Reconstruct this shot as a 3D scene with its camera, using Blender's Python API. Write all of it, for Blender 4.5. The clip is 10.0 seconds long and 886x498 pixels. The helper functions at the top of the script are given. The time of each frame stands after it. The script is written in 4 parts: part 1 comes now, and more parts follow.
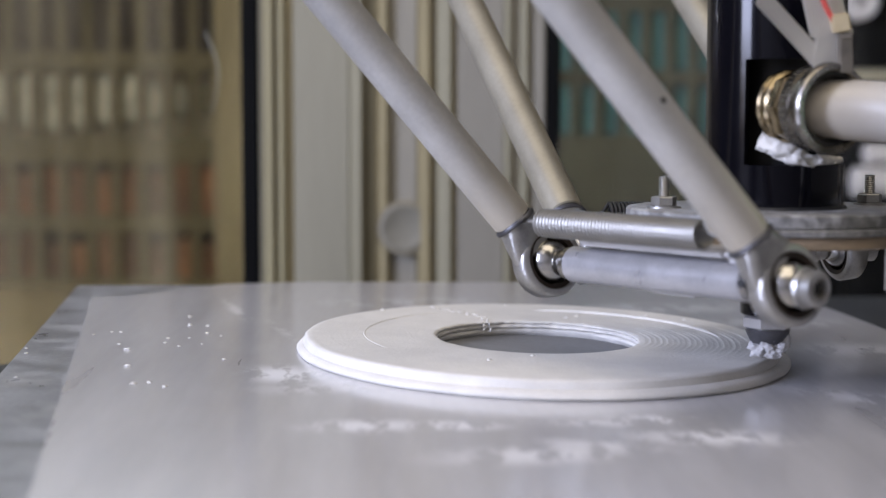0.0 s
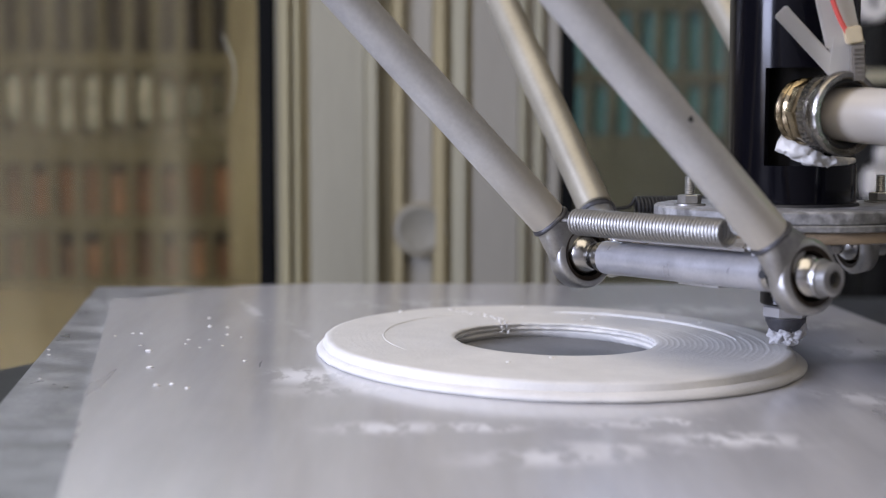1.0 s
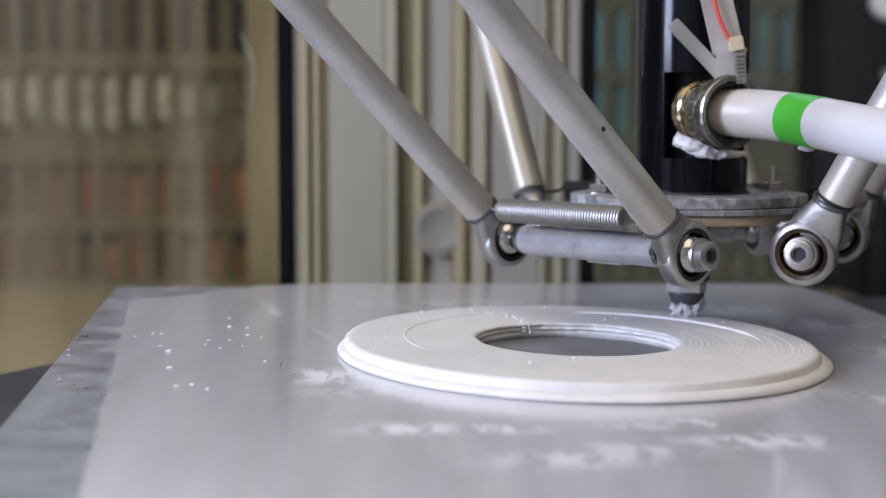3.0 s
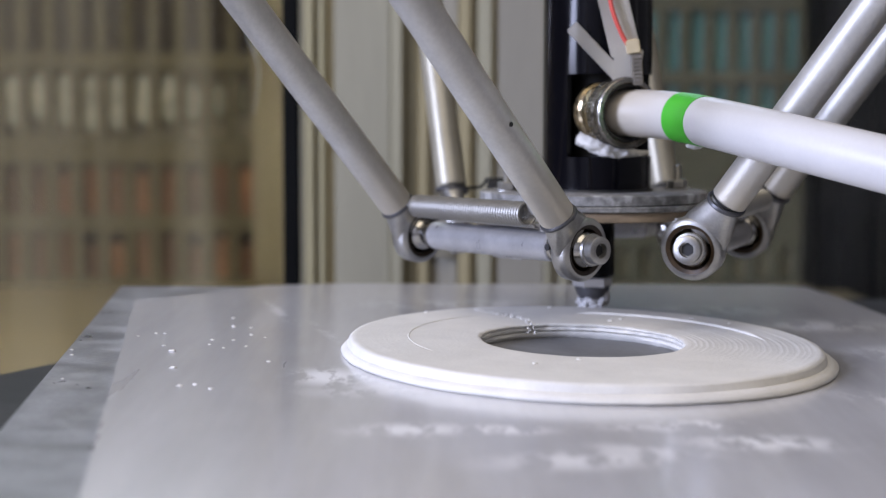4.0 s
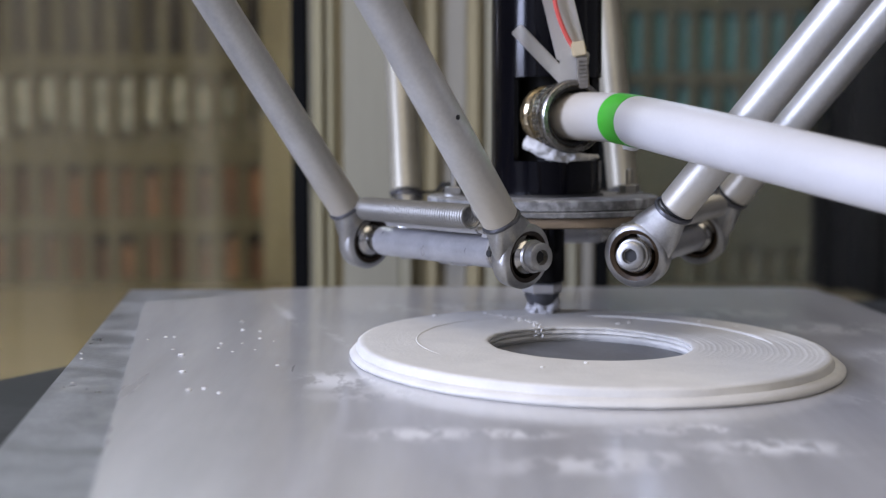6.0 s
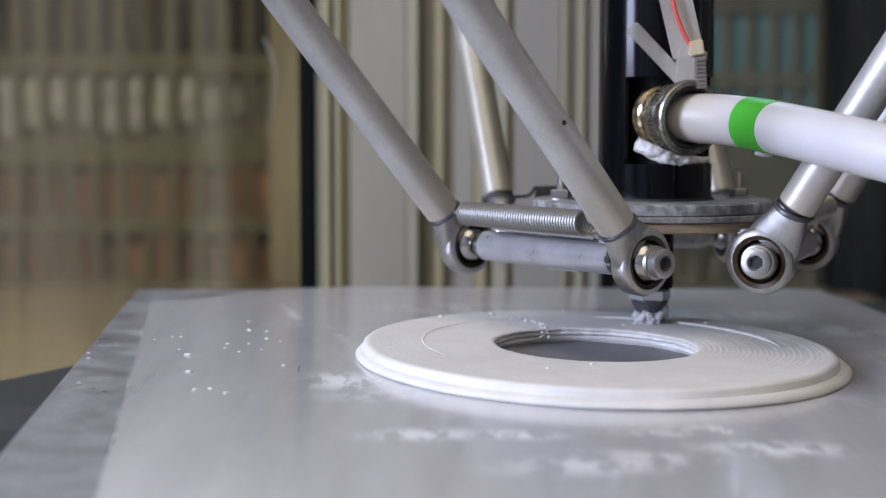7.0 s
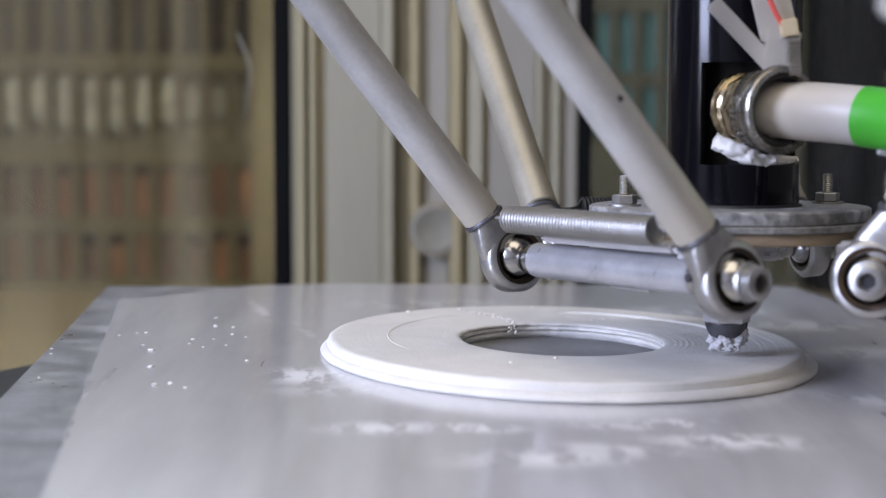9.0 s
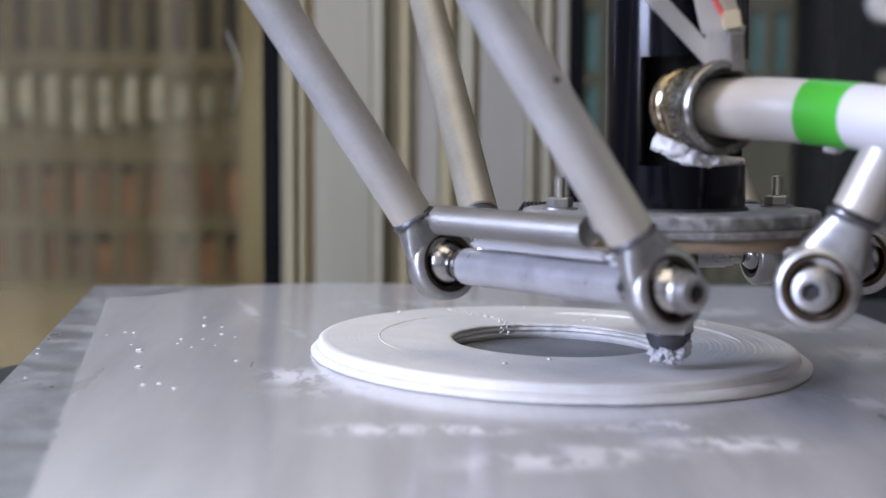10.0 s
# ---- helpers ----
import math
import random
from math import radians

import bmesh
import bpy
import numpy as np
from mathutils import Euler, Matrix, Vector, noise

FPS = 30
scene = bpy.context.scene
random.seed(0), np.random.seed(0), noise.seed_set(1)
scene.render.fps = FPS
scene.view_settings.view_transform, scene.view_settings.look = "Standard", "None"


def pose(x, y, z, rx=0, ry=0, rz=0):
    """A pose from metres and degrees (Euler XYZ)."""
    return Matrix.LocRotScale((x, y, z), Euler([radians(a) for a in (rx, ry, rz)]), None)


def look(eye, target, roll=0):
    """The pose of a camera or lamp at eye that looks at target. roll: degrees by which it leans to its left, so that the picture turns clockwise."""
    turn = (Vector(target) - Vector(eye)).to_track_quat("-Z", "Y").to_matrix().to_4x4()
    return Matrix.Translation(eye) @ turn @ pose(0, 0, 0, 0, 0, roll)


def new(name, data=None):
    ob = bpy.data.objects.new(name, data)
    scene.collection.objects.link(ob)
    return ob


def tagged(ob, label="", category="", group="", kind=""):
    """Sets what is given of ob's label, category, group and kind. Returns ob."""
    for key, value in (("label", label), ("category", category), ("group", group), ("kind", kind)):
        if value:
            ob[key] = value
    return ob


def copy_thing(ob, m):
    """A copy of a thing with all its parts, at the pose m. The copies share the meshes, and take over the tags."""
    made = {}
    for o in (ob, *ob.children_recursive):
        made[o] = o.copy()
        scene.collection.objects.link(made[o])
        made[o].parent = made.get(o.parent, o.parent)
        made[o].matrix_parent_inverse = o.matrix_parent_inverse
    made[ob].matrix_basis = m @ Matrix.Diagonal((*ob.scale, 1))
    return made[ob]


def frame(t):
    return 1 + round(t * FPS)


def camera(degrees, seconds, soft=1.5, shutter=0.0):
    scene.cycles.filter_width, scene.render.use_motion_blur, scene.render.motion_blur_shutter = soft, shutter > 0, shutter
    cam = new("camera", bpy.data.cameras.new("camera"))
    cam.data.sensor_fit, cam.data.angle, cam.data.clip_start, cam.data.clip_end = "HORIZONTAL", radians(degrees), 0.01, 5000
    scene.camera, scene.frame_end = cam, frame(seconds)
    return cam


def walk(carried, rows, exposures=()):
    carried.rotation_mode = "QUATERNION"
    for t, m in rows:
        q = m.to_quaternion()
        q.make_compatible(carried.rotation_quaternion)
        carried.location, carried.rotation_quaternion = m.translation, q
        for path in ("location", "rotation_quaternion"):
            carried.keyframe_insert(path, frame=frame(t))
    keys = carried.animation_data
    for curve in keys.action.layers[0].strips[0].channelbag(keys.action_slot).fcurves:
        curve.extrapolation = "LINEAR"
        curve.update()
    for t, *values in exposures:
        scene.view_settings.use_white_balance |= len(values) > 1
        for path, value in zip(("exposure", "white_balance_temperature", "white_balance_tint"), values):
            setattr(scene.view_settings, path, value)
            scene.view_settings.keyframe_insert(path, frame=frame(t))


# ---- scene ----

# ---------- camera and its walk ----------
cam = camera(32.0, 10.0, soft=1.25)
cam.data.dof.use_dof = True
cam.data.dof.focus_distance = 0.67
cam.data.dof.aperture_fstop = 7.0
PATH = [
    (0, -0.0656, -0.6728, 0.104, -1.975, -4.781, -0.048),
    (0.5, -0.065, -0.6759, 0.1048, -1.747, -4.805, 0.022),
    (1, -0.0695, -0.678, 0.1062, -1.592, -4.828, -0.048),
    (1.5, -0.0745, -0.6772, 0.1064, -1.444, -4.861, -0.036),
    (2, -0.0719, -0.6759, 0.1069, -1.265, -4.836, 0.061),
    (3.5, -0.071, -0.6715, 0.1049, -0.841, -4.812, -0.022),
    (4, -0.0703, -0.6703, 0.1051, -0.709, -4.8, -0.065),
    (4.5, -0.0741, -0.6672, 0.1048, -0.552, -4.789, -0.118),
    (5, -0.074, -0.6673, 0.1058, -0.424, -4.822, 0.029),
    (6.3, -0.0687, -0.673, 0.107, -0.263, -4.796, 0.035),
    (6.5, -0.0687, -0.673, 0.107, -0.095, -4.796, 0.035),
    (7, -0.0687, -0.6733, 0.1074, -0.042, -4.799, -0.09),
    (7.5, -0.0686, -0.6724, 0.1079, -0.026, -4.774, -0.099),
    (8, -0.0614, -0.6701, 0.1044, -0.037, -4.715, -0.128),
    (8.5, -0.0621, -0.6697, 0.1045, -0.186, -4.738, -0.06),
    (9, -0.0574, -0.6704, 0.1035, -0.393, -4.695, -0.044),
    (9.5, -0.0583, -0.6661, 0.1026, -0.58, -4.709, -0.085),
    (10, -0.0594, -0.6629, 0.1027, -0.853, -4.698, -0.219),
]
walk(cam, [(t, pose(x, y, z, 90 + pitch, roll, yaw)) for t, x, y, z, yaw, pitch, roll in PATH],
     exposures=[(0, -0.02, 6810, 8), (3.5, 0.0, 6640, 8), (4.5, 0.0, 6600, 8), (5.2, -0.05, 6520, 7), (6.5, -0.14, 6530, 7), (7.5, 0.0, 6600, 7), (8.5, 0.04, 6580, 8), (9.5, 0.10, 6470, 8), (10, 0.12, 6390, 9)])

# way of the print head over the bed: seconds, x, y of the nozzle
HEAD = [
    (0, 0.0879, -0.0544),
    (0.5, 0.0951, -0.037),
    (1, 0.0993, -0.0104),
    (1.5, 0.0982, 0.0128),
    (2, 0.0916, 0.0377),
    (2.2, 0.0876, 0.0474),
    (3.5, 0.0401, 0.1077),
    (4, 0.0161, 0.1173),
    (4.5, -0.0064, 0.1166),
    (5, -0.0292, 0.1205),
    (5.2, -0.0359, 0.1194),
    (5.475, -0.037, 0.1164),
    (5.75, -0.0275, 0.1105),
    (6.025, -0.0132, 0.1022),
    (6.3, 0.0001, 0.092),
    (6.5, 0.0082, 0.0819),
    (7, 0.0331, 0.0778),
    (7.5, 0.0519, 0.0555),
    (8, 0.066, 0.0316),
    (8.5, 0.0698, -0.0004),
    (9, 0.0662, -0.0264),
    (9.5, 0.0565, -0.0459),
    (10, 0.0392, -0.0573),
]
# delta geometry: turn, joint radius, joint spacing, joint height, carriage reach, centre, arm length
TURN, REACH, SPACING, JOINT_Z = radians(7.285), 0.0661, 0.1212, 0.0465
OUT, CENTRE, ARM = 0.2738, Vector((-0.0054, 0.0172)), 0.4930
SIDES = {}
for key, deg in (("C", 90), ("A", 210), ("B", 330)):
    a = radians(deg) + TURN
    SIDES[key] = (Vector((math.cos(a), math.sin(a), 0)), Vector((-math.sin(a), math.cos(a), 0)))
JOINTS = {k + s: REACH * u + d * SPACING / 2 * v + Vector((0, 0, JOINT_Z))
          for k, (u, v) in SIDES.items() for s, d in (("1", -1), ("2", 1))}

# ---------- world and light ----------
world = bpy.data.worlds.new("world")
scene.world = world
world.use_nodes = True
sky = world.node_tree.nodes.new("ShaderNodeTexSky")
sky.sky_type, sky.sun_disc, sky.sun_elevation, sky.sun_rotation = "NISHITA", False, radians(35), radians(250)
world.node_tree.links.new(sky.outputs[0], world.node_tree.nodes["Background"].inputs[0])
world.node_tree.nodes["Background"].inputs[1].default_value = 0.1


def area(name, at, to, sx, sy, watts, colour):
    lamp = bpy.data.lights.new(name, "AREA")
    lamp.shape, lamp.size, lamp.size_y, lamp.energy, lamp.color = "RECTANGLE", sx, sy, watts, colour
    ob = new(name, lamp)
    ob.matrix_world = look(at, to)
    return ob


area("window_light", (-2.38, -1.3, 0.9), (0, -1.3, 0.75), 0.9, 1.3, 148, (0.60, 0.665, 1.0))
area("north_window_light", (-0.6, 2.14, 1.25), (-0.6, 0, 1.0), 2.1, 0.85, 24, (0.52, 0.64, 1.0))
area("ceiling_light", (-0.2, -1.0, 1.86), (-0.2, -1.0, 0), 1.9, 2.0, 27, (1.0, 0.88, 0.73))


# ---------- materials ----------
def mat(name, colour, rough=0.5, metal=0.0, vary=0.15, grain=40.0, fine=400.0, bump=0.1, second=None, spots=0.0, spec=0.5,
        coat=0.0, stretch=(1, 1, 1), depth=0.0005):
    m = bpy.data.materials.new(name)
    m.use_nodes = True
    nt, b = m.node_tree, m.node_tree.nodes["Principled BSDF"]
    L = nt.links.new
    co = nt.nodes.new("ShaderNodeTexCoord")
    mp = nt.nodes.new("ShaderNodeMapping")
    mp.inputs["Scale"].default_value = stretch
    L(co.outputs["Object"], mp.inputs[0])
    n1, n2 = nt.nodes.new("ShaderNodeTexNoise"), nt.nodes.new("ShaderNodeTexNoise")
    n1.inputs["Scale"].default_value, n1.inputs["Detail"].default_value = grain, 6
    n2.inputs["Scale"].default_value, n2.inputs["Detail"].default_value = fine, 3
    L(mp.outputs[0], n1.inputs[0]), L(mp.outputs[0], n2.inputs[0])
    ramp = nt.nodes.new("ShaderNodeValToRGB")
    other = second or [c * (1 - 2 * vary) for c in colour]
    ramp.color_ramp.elements[0].position, ramp.color_ramp.elements[1].position = 0.32, 0.66
    ramp.color_ramp.elements[0].color = (*other, 1)
    ramp.color_ramp.elements[1].color = (*colour, 1)
    L(n1.outputs[0], ramp.inputs[0])
    mix = nt.nodes.new("ShaderNodeMix")
    mix.data_type, mix.blend_type = "RGBA", "MULTIPLY"
    mix.inputs[0].default_value = min(1, vary * 2)
    L(ramp.outputs[0], mix.inputs[6])
    L(n2.outputs[0], mix.inputs[7])
    col = mix.outputs[2]
    if spots:
        n3 = nt.nodes.new("ShaderNodeTexNoise")
        n3.inputs["Scale"].default_value, n3.inputs["Detail"].default_value = grain * 0.45, 8
        L(co.outputs["Object"], n3.inputs[0])
        r3 = nt.nodes.new("ShaderNodeValToRGB")
        r3.color_ramp.elements[0].position, r3.color_ramp.elements[1].position = 0.55, 0.72
        L(n3.outputs[0], r3.inputs[0])
        m3 = nt.nodes.new("ShaderNodeMix")
        m3.data_type = "RGBA"
        mul = nt.nodes.new("ShaderNodeMath")
        mul.operation, mul.inputs[1].default_value = "MULTIPLY", spots
        L(r3.outputs[0], mul.inputs[0]), L(mul.outputs[0], m3.inputs[0])
        L(col, m3.inputs[6])
        m3.inputs[7].default_value = (0.62, 0.62, 0.62, 1)
        col = m3.outputs[2]
    L(col, b.inputs["Base Color"])
    b.inputs["Metallic"].default_value = metal
    b.inputs["Specular IOR Level"].default_value = spec
    b.inputs["Coat Weight"].default_value = coat
    mr = nt.nodes.new("ShaderNodeMapRange")
    mr.inputs[3].default_value, mr.inputs[4].default_value = max(0.02, rough - 0.1), min(1, rough + 0.12)
    L(n1.outputs[0], mr.inputs[0]), L(mr.outputs[0], b.inputs["Roughness"])
    if bump:
        bp = nt.nodes.new("ShaderNodeBump")
        bp.inputs["Strength"].default_value, bp.inputs["Distance"].default_value = bump, depth
        L(n2.outputs[0], bp.inputs["Height"]), L(bp.outputs[0], b.inputs["Normal"])
    return m


def clear(name, colour, rough, haze, streak=0.0):
    """Clear plastic; streak: how much wiped dirt clouds it, in upright streaks."""
    m = bpy.data.materials.new(name)
    m.use_nodes = True
    nt, b = m.node_tree, m.node_tree.nodes["Principled BSDF"]
    b.inputs["Base Color"].default_value = (*colour, 1)
    b.inputs["Roughness"].default_value = rough
    b.inputs["IOR"].default_value = 1.2
    co, mp, nz, r = (nt.nodes.new("ShaderNode" + k) for k in ("TexCoord", "Mapping", "TexNoise", "MapRange"))
    mp.inputs["Scale"].default_value = (1, 1, 0.08)
    nz.inputs["Scale"].default_value, nz.inputs["Detail"].default_value = 22, 6
    r.inputs[1].default_value, r.inputs[2].default_value = 0.42, 0.75
    r.inputs[3].default_value, r.inputs[4].default_value = 1 - haze, 1 - haze - streak
    nt.links.new(co.outputs["Object"], mp.inputs[0]), nt.links.new(mp.outputs[0], nz.inputs[0])
    nt.links.new(nz.outputs[0], r.inputs[0]), nt.links.new(r.outputs[0], b.inputs["Transmission Weight"])
    return m


M_CLAY = mat("porcelain_clay", (0.73, 0.71, 0.655), 0.6, vary=0.05, grain=70, fine=700, bump=0.45, depth=0.0004)
M_HOLE_FLOOR = mat("dark_grey_sheet", (0.235, 0.24, 0.25), 0.5, vary=0.14, grain=45, fine=300, bump=0.03, spots=0.15, spec=0.25)
M_RUSTY = mat("rusty_brown_race", (0.12, 0.075, 0.037), 0.5, 0.3, vary=0.3, grain=200, fine=900)
M_WETCLAY = mat("wet_clay", (0.62, 0.61, 0.60), 0.5, vary=0.1, grain=300, fine=1500, bump=0.6)
# streaks along y in the colour: wipe marks and painted blurred reflections
M_SHEET = mat("dusty_sheet", (0.60, 0.595, 0.605), 0.30, vary=0.085, grain=42, fine=260, bump=0.03, spots=0.22, coat=1.0, spec=0.35, stretch=(1, 0.10, 1))
M_SHEET.node_tree.nodes["Principled BSDF"].inputs["Coat Roughness"].default_value = 0.155
M_SHEET.node_tree.nodes["Principled BSDF"].inputs["Coat IOR"].default_value = 1.65
M_PLATE = mat("dusty_plate", (0.30, 0.30, 0.315), 0.30, vary=0.30, grain=50, fine=420, bump=0.05, spots=0.4, spec=0.5)
M_ALU = mat("satin_aluminium", (0.62, 0.61, 0.60), 0.42, 0.6, vary=0.06, grain=30, fine=700, bump=0.08, stretch=(1, 1, 0.1))
M_TUBE = mat("grey_anodised_tube", (0.60, 0.59, 0.555), 0.42, 0.5, vary=0.11, grain=34, fine=500, bump=0.12, spec=0.6)
M_NOZZLE = mat("dark_nozzle", (0.14, 0.14, 0.15), 0.4, 0.7, vary=0.15, grain=120, fine=700, bump=0.1)
M_RUST = mat("rusty_race", (0.055, 0.036, 0.022), 0.5, 0.3, vary=0.3, grain=200, fine=900)
M_BAR = mat("dull_grey_tube", (0.52, 0.515, 0.52), 0.30, 0.5, vary=0.1, grain=80, fine=700, bump=0.1)
M_RIB = mat("worn_rib", (0.40, 0.378, 0.27), 0.5, 0.2, vary=0.06, grain=14, fine=300, bump=0.05, stretch=(1, 1, 0.1))
M_SPRING = mat("spring_steel", (0.34, 0.33, 0.305), 0.45, 0.8, vary=0.05, grain=60, fine=500, bump=0.0)
M_STEEL = mat("zinc_steel", (0.53, 0.52, 0.495), 0.36, 0.9, vary=0.16, grain=90, fine=900, bump=0.1)
M_CHROME = mat("chrome_ball", (0.42, 0.41, 0.39), 0.20, 1.0, vary=0.02, grain=60, fine=600, bump=0.02)
M_BRASS = mat("stained_brass", (0.56, 0.45, 0.28), 0.19, 1.0, vary=0.3, grain=160, fine=900, bump=0.15)
M_BLACK = mat("black_gloss", (0.002, 0.002, 0.004), 0.12, vary=0.1, grain=30, fine=500, bump=0.01, spec=0.24)
M_RUBBER = mat("black_rubber", (0.012, 0.012, 0.012), 0.55, vary=0.1, grain=60, fine=800)
M_FITTING = mat("worn_plated_brass", (0.50, 0.475, 0.43), 0.25, 1.0, vary=0.25, grain=170, fine=900, bump=0.2)
M_HOSE = mat("white_hose", (0.57, 0.56, 0.55), 0.35, vary=0.03, grain=30, fine=600, bump=0.04)
M_HOSE_END = mat("soiled_shaded_hose", (0.57, 0.56, 0.55), 0.35, vary=0.03, grain=30, fine=600, bump=0.04)
M_GREEN = mat("green_tape", (0.06, 0.42, 0.03), 0.4, vary=0.04, grain=60, fine=600, bump=0.05)
M_HEAD = mat("dusty_aluminium", (0.36, 0.355, 0.34), 0.5, 0.3, vary=0.25, grain=220, fine=900, bump=0.5, spots=0.8)
M_PLY = mat("brown_plywood", (0.40, 0.30, 0.19), 0.6, vary=0.2, grain=60, fine=500, bump=0.2, stretch=(1, 1, 6))
M_ROD = mat("yellowed_tube", (0.41, 0.38, 0.295), 0.40, 0.45, vary=0.1, grain=30, fine=500, bump=0.06)
M_TAN = mat("tan_strip", (0.39, 0.335, 0.19), 0.55, vary=0.12, grain=20, fine=300, stretch=(1, 1, 0.1))
M_GREY = mat("grey_profile", (0.36, 0.342, 0.255), 0.5, 0.2, vary=0.07, grain=14, fine=300, bump=0.05, stretch=(1, 1, 0.1))
M_COOL = mat("cool_grey_profile", (0.345, 0.325, 0.265), 0.5, 0.2, vary=0.07, grain=14, fine=300, bump=0.05, stretch=(1, 1, 0.1))
M_DULL = mat("dull_cap", (0.255, 0.24, 0.185), 0.6, vary=0.1, grain=40, fine=300)
M_GROOVE = mat("brown_groove", (0.31, 0.275, 0.19), 0.6, vary=0.15, grain=14, fine=300, stretch=(1, 1, 0.1))
M_BEIGE = mat("beige_profile", (0.37, 0.335, 0.20), 0.55, 0.05, vary=0.06, grain=14, fine=300, bump=0.05, stretch=(1, 1, 0.1))
M_TABLE = mat("olive_board", (0.245, 0.205, 0.115), 0.6, vary=0.1, grain=6, fine=200, bump=0.1)
M_BASE = mat("dark_base", (0.035, 0.035, 0.032), 0.6, vary=0.15, grain=20, fine=300, spots=0.05, spec=0.15)
M_CRATE = mat("drab_crate", (0.098, 0.085, 0.046), 0.7, vary=0.15, grain=5, fine=100, bump=0.1, spec=0.08)
M_CRATE2 = mat("grey_green_crate", (0.092, 0.090, 0.058), 0.7, vary=0.15, grain=5, fine=100, bump=0.1, spec=0.1)
M_BOARD = mat("olive_brown_board", (0.215, 0.188, 0.118), 0.8, vary=0.2, grain=7, fine=100, bump=0.1, spec=0.1, stretch=(1, 1, 0.15))
M_DRAB = mat("drab_paper", (0.21, 0.20, 0.13), 0.8, vary=0.2, grain=20, fine=200, spec=0.1)
M_WHITEB = mat("pale_board", (0.44, 0.44, 0.37), 0.8, vary=0.22, grain=55, fine=300, spec=0.1)
M_ORANGE = mat("terracotta_blocks", (0.150, 0.076, 0.036), 0.8, vary=0.25, grain=14, fine=200, spec=0.1)
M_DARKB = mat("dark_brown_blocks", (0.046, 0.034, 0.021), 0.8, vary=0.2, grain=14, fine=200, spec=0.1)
M_TEAL = mat("teal_plastic", (0.075, 0.20, 0.195), 0.5, vary=0.1, grain=14, fine=200)
M_CAB = mat("black_cabinet", (0.007, 0.0075, 0.0075), 0.5, vary=0.1, grain=10, fine=200, spec=0.06)
M_WALL = mat("plaster", (0.30, 0.28, 0.25), 0.85, vary=0.06, grain=3, fine=120, bump=0.1)
M_FLOOR = mat("concrete", (0.18, 0.175, 0.165), 0.8, vary=0.12, grain=4, fine=120, bump=0.1)
M_PANE = clear("clear_acrylic", (0.95, 0.94, 0.90), 0.02, 0.0, 0.012)
M_YELLOW = clear("yellowed_acrylic", (0.93, 0.85, 0.62), 0.02, 0.006, 0.065)
M_CLIP = clear("cloudy_plastic", (0.80, 0.77, 0.70), 0.28, 0.22, 0.40)
M_CLOUDY = mat("grey_cloudy_plastic", (0.30, 0.27, 0.225), 0.35, vary=0.15, grain=150, fine=700)
M_RED = mat("red_wire", (0.65, 0.10, 0.08), 0.4, vary=0.03)
M_CREAM = mat("cream_plastic", (0.62, 0.52, 0.34), 0.45, vary=0.05)


def by_object(m, spread):
    """Makes each object of a material a little lighter or darker."""
    nt, b = m.node_tree, m.node_tree.nodes["Principled BSDF"]
    info, r, hsv = (nt.nodes.new("ShaderNode" + k) for k in ("ObjectInfo", "MapRange", "HueSaturation"))
    r.inputs[3].default_value, r.inputs[4].default_value = 1 - spread, 1 + spread
    nt.links.new(info.outputs["Random"], r.inputs[0]), nt.links.new(r.outputs[0], hsv.inputs["Value"])
    nt.links.new(b.inputs["Base Color"].links[0].from_socket, hsv.inputs["Color"]), nt.links.new(hsv.outputs[0], b.inputs["Base Color"])


by_object(M_ORANGE, 0.45)
by_object(M_WHITEB, 0.12)

# dried clay wiped over the sheet: x, y, half lengths, strength
SMEARS = [(-0.1085, -0.052, 0.0155, 0.020, 10, 1.0), (-0.0919, -0.0764, 0.030, 0.014, 20, 0.45), (-0.0741, -0.1452, 0.022, 0.011, 10, 1.0), (-0.0445, -0.1424, 0.020, 0.008, 0, 1.0),
          (0.0301, -0.1287, 0.018, 0.009, 0, 0.9), (-0.0182, -0.1837, 0.034, 0.013, 15, 0.8), (0.0443, -0.1553, 0.028, 0.013, 0, 0.9), (0.0017, -0.1707, 0.024, 0.009, -10, 0.7),
          (0.0107, -0.1349, 0.024, 0.007, 0, 0.6), (0.1241, -0.0879, 0.04, 0.013, -40, 0.6), (0.154, 0.0321, 0.03, 0.02, 0, 0.5), (-0.145, 0.1237, 0.0035, 0.045, 15.5, 0.45),
          (-0.1171, 0.0611, 0.0030, 0.03, 16, 0.35), (-0.0503, 0.1645, 0.05, 0.02, 8, 0.35), (0.08, 0.1593, 0.05, 0.02, 8, 0.4), (0.135, 0.115, 0.035, 0.02, 10, 0.45)]


